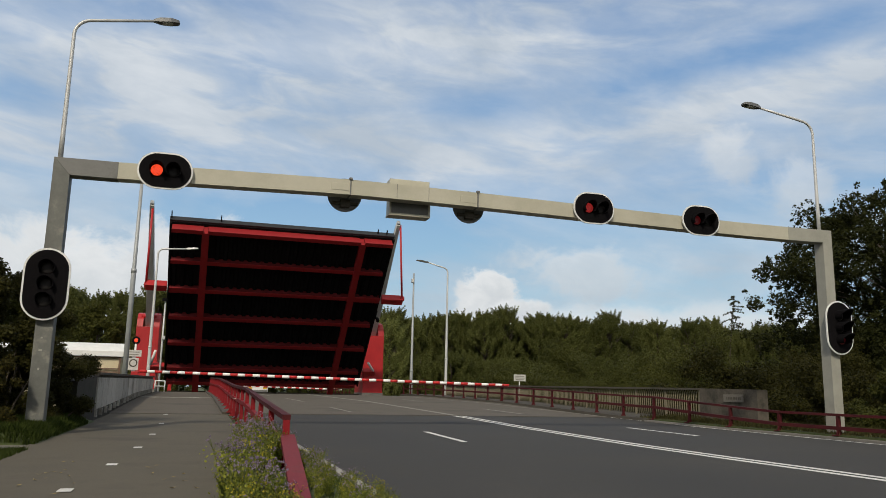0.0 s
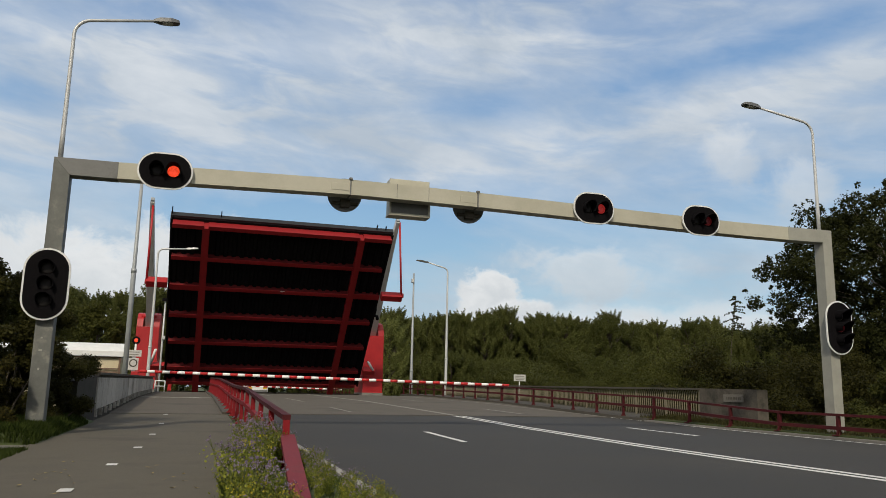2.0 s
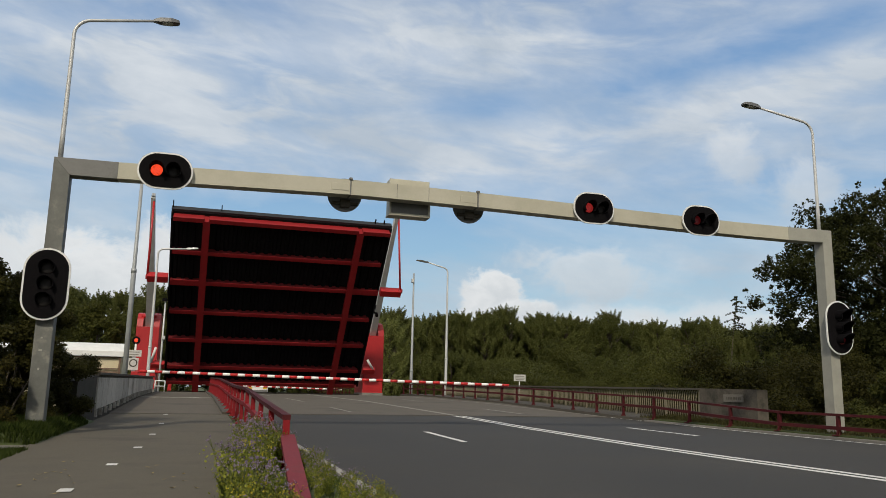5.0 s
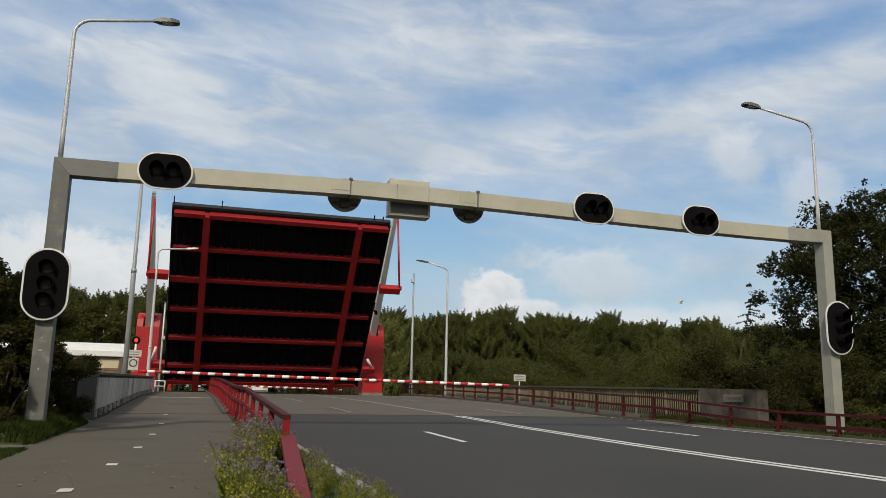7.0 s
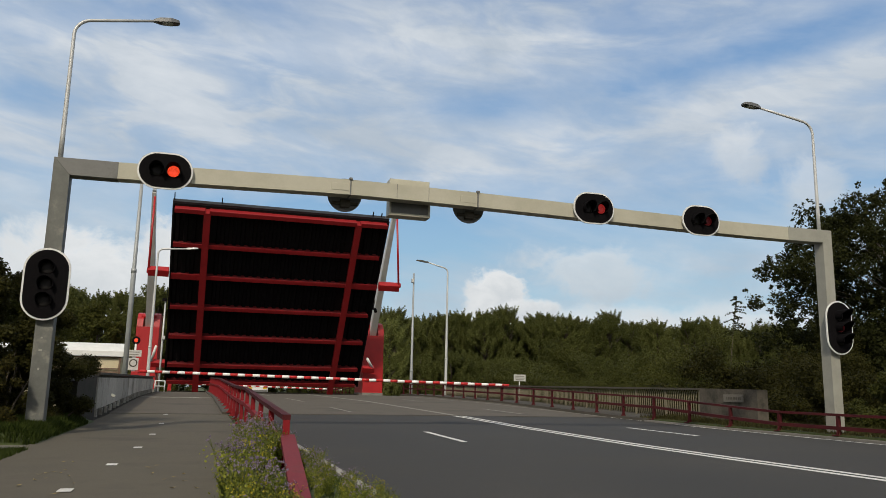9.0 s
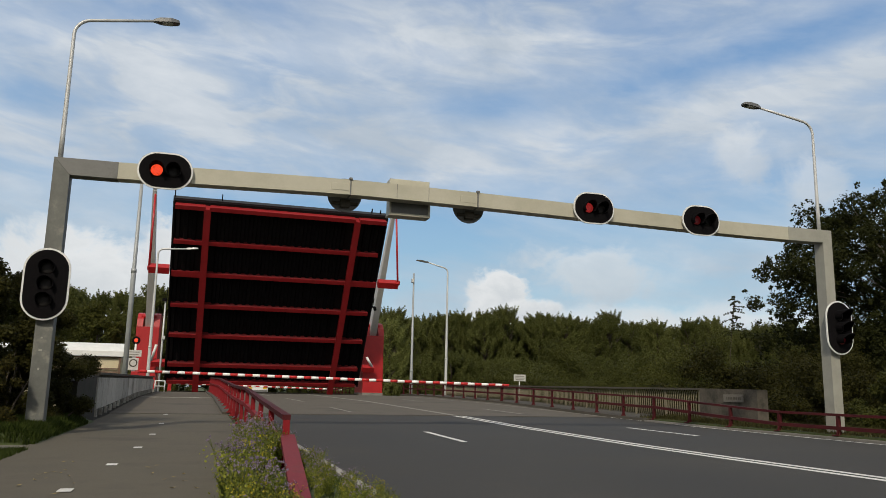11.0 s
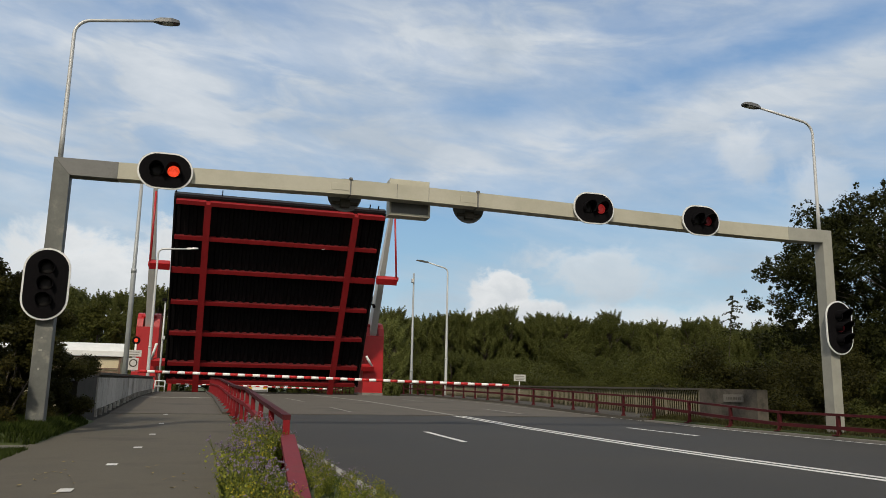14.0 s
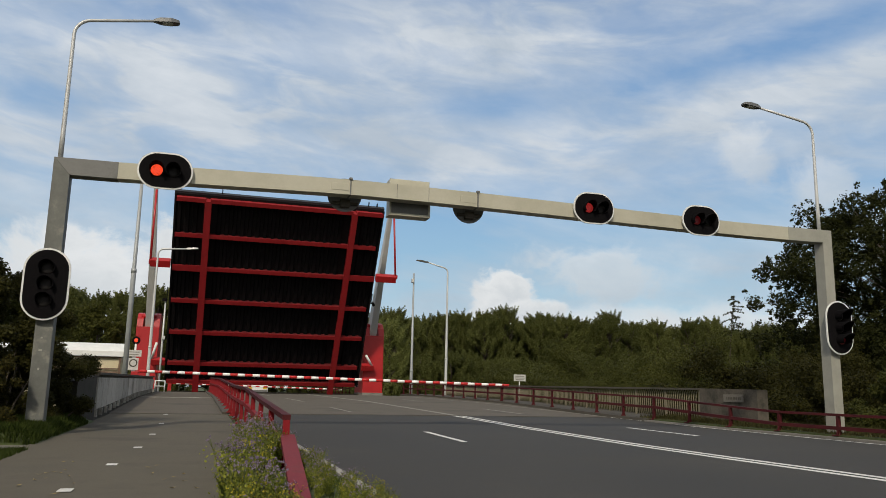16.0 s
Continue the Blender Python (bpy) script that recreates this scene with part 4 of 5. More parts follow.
def leaf():
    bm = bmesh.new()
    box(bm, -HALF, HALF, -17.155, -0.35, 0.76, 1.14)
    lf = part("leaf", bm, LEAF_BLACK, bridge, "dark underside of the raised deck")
    for x in (-5.71, 5.71):
        bm = bmesh.new()
        box(bm, x - 0.25, x + 0.25, -16.9, 0.4, 0.0, 0.06)
        box(bm, x - 0.16, x + 0.16, -16.9, 0.4, 0.06, 0.758)
        part("main_girder", bm, DECK_RED, lf, "red box girder")
    for l in (16.95, 13.99, 11.2, 8.32, 5.45, 2.55, 0.80):
        e = 0.12 if l > 16 else 0.06 if l == 11.2 else 0.34
        for x0, x1 in ((-HALF + min(e, 0.12), -5.88), (-5.54, 5.54), (5.88, HALF - e)):
            bm = bmesh.new()
            w = 0.26 if l == 11.2 and abs(x0 + x1) > 5 else 0.17
            box(bm, x0, x1, -l - w, -l + w, 0.10 if l < 16 else 0.0, 0.15)
            cb = part("cross_beam", bm, DECK_RED, lf, "red cross beam", bevel=0.008)
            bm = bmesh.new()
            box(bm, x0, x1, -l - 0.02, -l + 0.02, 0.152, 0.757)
            # nose web takes the lighter red; the others carry painted shade
            part("web", bm, DECK_RED if l > 16 else WEB_SHADE_RED, cb)
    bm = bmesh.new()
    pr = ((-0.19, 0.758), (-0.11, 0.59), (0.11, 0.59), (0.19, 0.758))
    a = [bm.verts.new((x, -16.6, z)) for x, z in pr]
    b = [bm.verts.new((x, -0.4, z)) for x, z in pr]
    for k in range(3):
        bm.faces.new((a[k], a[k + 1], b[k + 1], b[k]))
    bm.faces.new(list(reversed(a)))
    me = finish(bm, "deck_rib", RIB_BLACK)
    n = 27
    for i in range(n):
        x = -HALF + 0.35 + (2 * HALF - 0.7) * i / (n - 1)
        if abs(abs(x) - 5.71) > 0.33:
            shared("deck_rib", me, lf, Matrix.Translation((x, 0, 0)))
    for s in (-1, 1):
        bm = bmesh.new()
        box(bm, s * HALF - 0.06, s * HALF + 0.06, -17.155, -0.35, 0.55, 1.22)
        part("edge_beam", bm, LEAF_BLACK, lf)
        bm = bmesh.new()
        tip = 9.72 if s < 0 else 9.95
        x0, x1 = sorted((s * (HALF + 0.07), s * tip))
        k = 0.0 if s < 0 else 0.18
        box(bm, x0, x1, k - ARM - 0.28, k - ARM + 0.28, -0.12, 0.46)
        part("hanger_arm", bm, RED, lf, "red hanger arm", bevel=0.03)
        bm = bmesh.new()
        tube(bm, [(s * (tip - 0.25), -ARM, 0.17), (s * (tip + 0.1), -ARM, 0.17)], 0.2, 12)
        part("pin", bm, RED, lf)
        bm = bmesh.new()
        x0, x1 = sorted((s * (HALF + 0.07), s * 9.3))
        box(bm, x0, x1, -2.85, -2.35, 0.05, 0.5)
        part("lower_arm", bm, RED, lf, bevel=0.03)
        bm = bmesh.new()
        ends = ((8.5, -3.75, 0.3), (9.12, -2.8, 0.2)) if s > 0 else ((-8.95, -4.2, 0.5), (-9.28, -2.9, 0.2))
        tube(bm, ends, 0.105, 12)
        part("lift_cylinder", bm, WHITE, lf, "white hydraulic cylinder")
    bm = bmesh.new()
    box(bm, -HALF - 0.06, HALF + 0.06, -17.32, -17.16, 0.80, 1.22)
    part("nose_edge", bm, NOSE_GREY, lf, "dark steel nose of the deck")
    bm = bmesh.new()
    box(bm, -HALF, HALF, -17.05, -0.4, 1.145, 1.2)
    part("deck_surface", bm, ASPHALT, lf)
    for x, h in ((-HALF + 0.05, 0.55), (-4.7, 0.45), (6.9, 0.35), (7.6, 0.3)):
        bm = bmesh.new()
        box(bm, x - 0.035, x + 0.035, -17.32 - h, -17.33, 0.98, 1.14)
        part("nose_stop", bm, BLACK, lf)
    for s in (1,):
        bm = bmesh.new()
        box(bm, s * (HALF + 0.07) - 0.02, s * (HALF + 0.07) + 0.30 * s, -8.72, -8.62, 0.7, 0.8)
        tube(bm, [(s * (HALF + 0.3), -8.67, 0.35), (s * (HALF + 0.3), -8.67, 0.7)], 0.13, 10)
        tube(bm, [(s * (HALF + 0.12), -8.67, 0.65), (s * (HALF + 0.12), -9.6, 0.65)], 0.03, 6)
        part("deck_light", bm, BLACK, lf, "small black lamp on the deck edge")
    return lf


leaf_ob = leaf()
beams, rods = [], []
for s in (-1, 1):
    bm = bmesh.new()
    rows = []
    for y, hw, lo, hi in ((3.2, 0.30, -0.75, 0.55), (0.0, 0.30, -0.72, 0.62), (-4.0, 0.26, -0.55, 0.5), (-ARM - 0.15, 0.15, -0.20, 0.22)):
        rows.append([bm.verts.new(c) for c in ((-hw, y, lo), (hw, y, lo), (hw, y, hi), (-hw, y, hi))])
    for p, q in zip(rows, rows[1:]):
        for k in range(4):
            bm.faces.new((p[k], p[(k + 1) % 4], q[(k + 1) % 4], q[k]))
    bm.faces.new(rows[0])
    bm.faces.new(list(reversed(rows[-1])))
    bb = part("balance_beam", bm, BEAM_GREY, bridge, "tapered grey balance beam", bevel=0.02)
    bm = bmesh.new()
    box(bm, -0.13, 0.13, -ARM - 0.30, -ARM - 0.14, -0.12, 0.26)
    part("beam_tip", bm, MAST_GREY, bb, "grey tip plate")
    beams.append((s, bb))
    bm = bmesh.new()
    tube(bm, [(0, 0, -PIVOT + 0.16), (0.02 if s < 0 else -0.30, 0, 0.05)], 0.085, 10)
    rods.append((s, part("hanger_rod", bm, RED, bridge, "slim red hanger rod")))


def pylon(s):
    """A red steel pylon with a slot in which the balance beam turns."""
    bm = bmesh.new()
    cx = -9.8 if s < 0 else 9.40
    box(bm, cx - 0.90, cx + 0.90, -0.6, 3.2, -1.2, 5.2)
    p = part("pylon", bm, RED, bridge, "red steel pylon box", bevel=0.03)
    for q in (-1, 1):
        bm = bmesh.new()
        x0, x1 = sorted((cx + q * 0.40, cx + q * 0.90))
        ol = ((-0.6, 5.2), (3.2, 5.2), (3.2, 6.4), (0.9, 6.45), (0.2, 6.3), (-0.35, 5.85))
        vs = [bm.verts.new((x, y, z)) for x in (x0, x1) for y, z in ol]
        bm.faces.new(vs[:6])
        bm.faces.new(list(reversed(vs[6:])))
        for k in range(6):
            bm.faces.new((vs[k], vs[(k + 1) % 6], vs[6 + (k + 1) % 6], vs[6 + k]))
        part("cheek", bm, RED, p, bevel=0.03)
    bm = bmesh.new()
    box(bm, cx - 0.94, cx + 0.94, -0.66, 3.26, -1.6, 0.12)
    part("base", bm, CONCRETE, p, "pale concrete base")
    bm = bmesh.new()
    tube(bm, [(cx - 0.6, 0.0, PIVOT - 0.05), (cx + 0.6, 0.0, PIVOT - 0.05)], 0.2, 14)
    part("pivot_pin", bm, RED, p)
    return p


for s in (-1, 1):
    pylon(s)


# ---- barrier boom ----
def boom_barrier(a, b, piece, r, label, n):
    a, b = Vector(a), Vector(b)
    t = thing("barrier", Matrix.Translation(a), label, "barrier")
    d = b - a
    rot = d.to_track_quat("X", "Z").to_matrix().to_4x4()
    boom = part("boom", (lambda bm: (box(bm, 0, d.length, -r * 0.5, r * 0.5, -r * 0.5, r * 0.5), bm)[1])(bmesh.new()), WHITE, t)
    boom.matrix_basis = rot
    meshes = []
    for mat in (BOOM_RED, BOOM_WHITE):
        bm = bmesh.new()
        tube(bm, [(0, 0, 0), (d.length / n - 0.004, 0, 0)], r, 10)
        meshes.append(finish(bm, "stripe", mat))
    for i in range(n):
        shared("stripe", meshes[i % 2], boom, Matrix.Translation((d.length * i / n, 0, 0)))
    return t


BOOM_WHITE = surface("boom_white", (0.84, 0.84, 0.83), (0.92, 0.92, 0.91), 0.35, fine=20, coarse=3, bump=0.02)
BOOM_RED = surface("boom_red", (0.42, 0.012, 0.012), (0.55, 0.02, 0.02), 0.4, fine=20, coarse=3, bump=0.02)
bar = boom_barrier((-2.9, 42.4, 1.63), (15.75, 39.2, 1.30), 0.37, 0.075, "lowered red and white striped barrier boom across the road", 51)
bm = bmesh.new()
box(bm, -0.40, -0.06, -0.2, 0.2, -1.9, -0.02)
part("housing", bm, RED, bar, bevel=0.02)
far_bar = boom_barrier((-2.6, 84.0, 1.17), (14.6, 84.0, 0.87), 0.4, 0.08, "second striped barrier boom beyond the bridge", 42)
bm = bmesh.new()
box(bm, -0.4, -0.05, -0.25, 0.25, -1.4, 0.12)
part("housing", bm, RED, far_bar, bevel=0.02)


# ---- trees ----
rng = random.Random(11)
kinds = []
for k in range(6):
    kinds.append(poplar("tree", pose(28 + 9 * k, 112 + 3 * (k % 2), -2.0), 13.1 + 0.35 * (k % 3), 3.1, 20 + k, LEAVES_FAR, 78000, 0.07, "leafy green poplar in a dense far row", "far trees"))
for i in range(56):
    x = 12 + i * 2.7 + rng.uniform(-0.8, 0.8)
    y = 106 + rng.uniform(-2, 5) + max(0, x - 60) * 0.1
    copy_thing(kinds[i % 6], pose(x, y, -0.35 + rng.uniform(-0.9, 0.6) + 0.4 * math.sin(x * 0.35) - max(0, 32 - x) * 0.12 + max(0, x - 45) * 0.016, 0, 0, rng.uniform(0, 360)))
for i in range(50):
    x = 14 + i * 2.4 + rng.uniform(-0.8, 0.8)
    copy_thing(kinds[(i * 5) % 6], pose(x, 98 + rng.uniform(-2, 2), -7.8 + rng.uniform(-1.2, 1.2), 0, 0, rng.uniform(0, 360)))
for i in range(30):
    copy_thing(kinds[(i * 5) % 6], pose(-48 + i * 1.9 + rng.uniform(-1, 1), 102 + rng.uniform(-4, 8), -0.4 + rng.uniform(-0.6, 0.4), 0, 0, rng.uniform(0, 360)))
for i in range(64):
    x = 20 + i * 2.2 + rng.uniform(-0.7, 0.7)
    copy_thing(kinds[(i * 5 + 1) % 6], pose(x, 120 + rng.uniform(-2, 2), -0.7 + rng.uniform(-0.6, 0.5) - max(0, 32 - x) * 0.12 + max(0, x - 45) * 0.018, 0, 0, rng.uniform(0, 360)))
poplar("tree", pose(22.6, 96.0, -2.9), 13.3, 2.6, 33, LEAVES_PALE, 60000, 0.07, "paler green poplar at the end of the row", "far trees")
# unseen trees added behind the camera to block low sky light
for i in range(34):
    a = radians(-175 + i * 170 / 33 - 5)
    d = rng.uniform(32, 44)
    copy_thing(kinds[i % 6], pose(math.cos(a) * d + 4, math.sin(a) * d + 2, -1.2 + rng.uniform(-0.6, 0.6), 0, 0, rng.uniform(0, 360)))
big = broad_tree(pose(36.8, 31.8, -1.2), 9.8, 5.5, 6.3, 7.0, 77, LEAVES_DARK, 900, 220000, 0.075, "large dark green tree with loose feathery edges")


def feathery_sapling(m, height, label):
    """A thin leaning stem with drooping twigs swept to one side."""
    rng = random.Random(5)
    t = thing("tree", m, label, "tree")
    bm = bmesh.new()
    stem = [Vector((0.012 * k * k, 0, height * k / 8)) for k in range(9)]
    tube(bm, stem, [0.06 * (1 - k / 9) + 0.006 for k in range(9)], 6)
    part("trunk", bm, BARK, t)
    bm = bmesh.new()
    cs, rs = [], []
    for k in range(17):
        f = 0.70 + 0.29 * k / 16
        p = stem[min(7, int(f * 8))].lerp(stem[min(8, int(f * 8) + 1)], f * 8 % 1.0)
        side = rng.choice((1, 1, -1))
        ln = (1.0 - 0.65 * (f - 0.70) / 0.3) * rng.uniform(0.6, 1.0)
        q = p + Vector((side * ln * 0.5, rng.uniform(-0.3, 0.3), 0.16 * ln))
        e = p + Vector((side * ln * 0.95 + 0.1, rng.uniform(-0.4, 0.4), -0.10 * ln))
        tube(bm, [p, q, e], [0.018, 0.012, 0.004], 4)
        for j in range(8):
            u = j / 7
            cs.append(p.lerp(q, u * 2) if u < 0.5 else q.lerp(e, u * 2 - 1))
            rs.append(0.085)
    crown = new("crown", leaf_mesh("crown", cs, rs, 2600, 0.045, LEAVES_DARK, 91, shell=0.1))
    crown.parent = t
    part("twigs", bm, BARK, crown)
    return t


sapling = feathery_sapling(pose(33.1, 44.0, -1.3), 8.9, "slender feathery young tree rising over the bushes")


def bush(m, w, d, h, seed, mat, count, size, label):
    rng = random.Random(seed)
    b = thing("bush", m, label, "bush", "roadside bushes")
    cs, rs = [], []
    for _ in range(34):
        x, y = rng.uniform(-w, w), rng.uniform(-d, d)
        f = 1 - 0.5 * (x / w) ** 2 - 0.3 * (y / d) ** 2
        cs.append((x, y, rng.uniform(0.1, 0.9) * h * f))
        rs.append(rng.uniform(0.3, 0.55) * min(w, h) * 0.6)
    bm = bmesh.new()
    for k in range(7):
        c = Vector(cs[k])
        tube(bm, [(c.x * 0.2, c.y * 0.2, -0.2), (c.x * 0.6, c.y * 0.6, c.z * 0.6), c], [0.032, 0.022, 0.008], 6)
    part("trunk", bm, BARK, b)
    o = new("foliage", leaf_mesh("foliage", cs, rs, count, size, mat, seed, shell=0.35))
    o.parent = b
    return b


# crowding bushes on both embankments
for x, y, w, d, h, n, size in ((21.3, 23.0, 2.6, 2.0, 4.3, 15000, 0.085), (25.5, 26.0, 3.2, 2.2, 4.8, 20000, 0.085), (28.0, 30.5, 4.0, 2.0, 5.7, 26000, 0.085), (20.3, 28.5, 2.8, 2.8, 4.4, 14000, 0.10), (21.5, 17.2, 2.6, 2.2, 4.3, 16000, 0.08),
                               (25.0, 37.0, 4.5, 2.6, 5.4, 30000, 0.085), (24.5, 20.5, 2.6, 2.4, 5.0, 14000, 0.09), (19.0, 20.6, 1.6, 1.4, 3.0, 12000, 0.075), (33.0, 28.0, 3.6, 2.4, 5.6, 20000, 0.09),
                               (30.0, 42.0, 5.0, 3.0, 6.3, 30000, 0.09), (21.5, 45.0, 3.6, 3.0, 4.2, 26000, 0.09), (22.0, 56.0, 4.0, 3.0, 4.8, 26000, 0.10), (30.0, 60.0, 6.0, 3.0, 6.6, 30000, 0.11)):
    bush(pose(x, y, -1.3), w, d, h, int(x * 10 + y), LEAVES_BUSH if y < 33 else LEAVES_MID, int(n * 2.8), size * 0.52, "dense green bush on the road embankment")
bush(pose(18.4, 17.6, -1.0), 1.0, 0.8, 2.9, 21, LEAVES_MID, 40000, 0.035, "bright green bush below the roadside railing")
bush(pose(-4.0, 17.7, -0.5), 1.15, 1.3, 5.1, 6, LEAVES_OLIVE, 90000, 0.028, "dark bush crowding the gantry post")
bush(pose(-5.9, 12.6, -0.6), 1.5, 1.6, 3.9, 17, LEAVES_DARK, 36000, 0.03, "dark bush on the embankment beside the path")
bush(pose(-3.0, 19.0, -0.2), 0.42, 0.45, 1.6, 18, LEAVES_OLIVE, 40000, 0.02, "low dark bush before the parapet end")
bush(pose(-6.4, 19.0, -0.9), 1.7, 1.6, 5.4, 16, LEAVES_DARK, 60000, 0.032, "dark bush on the embankment beside the path")
bush(pose(-3.3, 18.95, -0.3), 1.05, 0.9, 3.5, 7, LEAVES_OLIVE, 90000, 0.022, "dark bush hanging over the parapet end")
bush(pose(-4.6, 23.0, -0.9), 1.2, 2.0, 2.6, 8, LEAVES_DARK, 12000, 0.06, "dark bush behind the concrete parapet")
bush(pose(-4.7, 19.8, -0.6), 1.2, 1.0, 4.9, 19, LEAVES_OLIVE, 60000, 0.026, "dark bush behind the gantry post")
bush(pose(-3.45, 15.55, -0.2), 0.55, 0.4, 2.5, 9, LEAVES_YELLOW, 30000, 0.02, "yellowing bush half hiding the foot of the gantry post")
# trees beside the path, whose shade falls across it
for i, (x, y, h) in enumerate(((-8.3, 13.3, 13.0), (-11.5, 11.0, 13.0), (-10.2, 16.5, 11.0))):
    tree("tree", pose(x, y, -1.8), h, 2.5, 60 + i, LEAVES_MID, 22000, 0.11, "tall dark green tree on the embankment beside the path", "trees beside the path", low=0.3)
for i, (x, y, h) in enumerate(((-10.0, 42, 7.6), (-13.5, 38, 8.6), (-12.0, 66, 9.6), (-16, 60, 9.5), (-20, 52, 10.5), (-8.5, 74, 9.6))):
    tree("tree", pose(x, y, -1.8), h, 2.6, 40 + i, LEAVES_MID, 20000, 0.11, "dark green tree behind the parapet", "trees by the canal", low=0.05)


# ---- verge plants ----
STEM = foliage("weed_stems", (0.08, 0.10, 0.03), (0.20, 0.22, 0.08))
WEED_LEAF = foliage("weed_leaves", (0.07, 0.095, 0.014), (0.40, 0.42, 0.07))
PURPLE = foliage("aster_petals", (0.19, 0.14, 0.22), (0.46, 0.37, 0.50))
YELLOW = foliage("yellow_petals", (0.45, 0.38, 0.03), (0.70, 0.60, 0.06))
WHITE_PETAL = foliage("white_petals", (0.5, 0.5, 0.45), (0.8, 0.8, 0.75))


def blades(name, rows, mat, seed):
    """Bent grass blades from rows of (x, y, z, height, width)."""
    rng = np.random.default_rng(seed)
    a = np.asarray(rows, float)
    n = len(a)
    t = rng.uniform(0, 2 * np.pi, n)
    d = np.stack([np.cos(t), np.sin(t), np.zeros(n)], 1)
    w = np.stack([-np.sin(t), np.cos(t), np.zeros(n)], 1) * a[:, 4:5]
    lean = rng.uniform(0.1, 0.55, n)[:, None] * a[:, 3:4]
    p, up = a[:, :3], np.array([0, 0, 1.0])
    mid = p + d * lean * 0.35 + up * a[:, 3:4] * 0.6
    tip = p + d * lean + up * a[:, 3:4]
    v = np.stack([p - w, p + w, mid + w * 0.7, tip, mid - w * 0.7], 1).reshape(-1, 3)
    me = bpy.data.meshes.new(name)
    me.vertices.add(n * 5)
    me.vertices.foreach_set("co", v.ravel())
    me.loops.add(n * 5)
    me.loops.foreach_set("vertex_index", np.arange(n * 5))
    me.polygons.add(n)
    me.polygons.foreach_set("loop_start", np.arange(0, n * 5, 5))
    me.update(calc_edges=True)
    me.materials.append(mat)
    return me


def weed(m, height, petals, seed, label, bloom):
    rng = random.Random(seed)
    w = thing("flowering_weed", m, label, "plant", "weeds on the verge")
    bm = bmesh.new()
    tips, mids = [], []
    for k in range(9):
        a, r = rng.uniform(0, 6.28), rng.uniform(0.04, 0.2) * height / 0.5
        h = height * rng.uniform(0.6, 1.0)
        tip = Vector((math.cos(a) * r, math.sin(a) * r, h))
        base = Vector((math.cos(a) * 0.03, math.sin(a) * 0.03, -0.02))
        mid = (base + tip) / 2 + Vector((0, 0, 0.05))
        tube(bm, [base, mid, tip], [0.005, 0.004, 0.002], 4)
        tips.append(tip)
        for j in range(4):
            f = rng.uniform(0.45, 0.95)
            q = mid.lerp(tip, f)
            e = q + Vector((rng.uniform(-0.07, 0.07), rng.uniform(-0.07, 0.07), rng.uniform(0.02, 0.09)))
            tube(bm, [q, e], [0.003, 0.0015], 3)
            tips.append(e)
        mids += [mid, base.lerp(mid, 0.5), mid.lerp(tip, 0.5)]
    tagged(part("stalk", bm, STEM, w), kind="stuff")
    o = new("foliage", leaf_mesh("foliage", mids, [0.09 * height / 0.5] * len(mids), 900, 0.0115, WEED_LEAF, seed, shell=0.1))
    o.parent = w
    tagged(o, kind="stuff")
    if petals:
        o = new("bloom", leaf_mesh("bloom", tips, [0.016] * len(tips), bloom, 0.0085, petals, seed + 1, shell=0.2))
        o.parent = w
        tagged(o, kind="stuff")
    return w


protos = []
for k in range(9):
    petals, label, bloom = ((PURPLE, "flowering weed with pale purple asters on the verge", 270), (YELLOW, "flowering weed with small yellow blooms on the verge", 110), (None, "leafy green weed on the verge", 0))[(0, 1, 1, 0, 1, 2, 0, 1, 2)[k]]
    protos.append((label, lambda m, k=k, petals=petals, label=label, bloom=bloom: weed(m, 0.40 + 0.05 * (k % 4), petals, 300 + k, label, bloom)))
rng = random.Random(8)
made = {}
spots = []
for i in range(84):
    y = 5.0 + 6.4 * (i + rng.random()) / 84
    lo = float(np.interp(y, (5, 7, 9, 11), (0.22, 0.31, 0.48, 0.60)))
    spots.append((rng.uniform(lo, 0.66 if y < 9 else 0.86), y, rng.uniform(0.5, 1.02) if y < 9 else rng.uniform(0.8, 1.2)))
for i in range(56):
    y = 5.0 + 5.2 * (i + rng.random()) / 56
    spots.append((rng.uniform(float(np.interp(y, (5, 9.4), (0.96, 1.10))), 1.40), y, rng.uniform(0.34, 0.55)))
for i in range(16):
    y = 11 + 12 * (i + rng.random()) / 16
    spots.append((rng.uniform(0.92, 1.3), y, 0.6))
for i, (x, y, s) in enumerate(spots):
    patch = math.sin(y * 2.1 + x * 3) + 0.45 * (y - 7.8)
    k = rng.choice((1, 2, 4, 7, 5, 8, 5, 0)) if patch < -0.45 else rng.choice((0, 3, 6, 0, 3, 5, 8, 4))
    m = pose(x, y, 0.02, rng.uniform(-6, 6), rng.uniform(-6, 6), rng.uniform(0, 360))
    if k not in made:
        made[k] = protos[k][1](m)
        made[k].scale = (s, s, s)
    else:
        c = copy_thing(made[k], m)
        c.scale = (s, s, s)

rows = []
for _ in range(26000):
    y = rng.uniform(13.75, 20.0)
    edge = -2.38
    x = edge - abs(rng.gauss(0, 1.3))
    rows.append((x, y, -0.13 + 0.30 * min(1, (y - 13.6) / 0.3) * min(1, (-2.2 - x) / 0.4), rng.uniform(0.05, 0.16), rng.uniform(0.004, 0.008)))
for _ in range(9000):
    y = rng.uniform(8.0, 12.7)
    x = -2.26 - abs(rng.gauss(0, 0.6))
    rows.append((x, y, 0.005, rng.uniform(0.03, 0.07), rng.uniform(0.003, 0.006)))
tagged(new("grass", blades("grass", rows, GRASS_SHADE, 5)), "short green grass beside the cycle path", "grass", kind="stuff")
rows = []
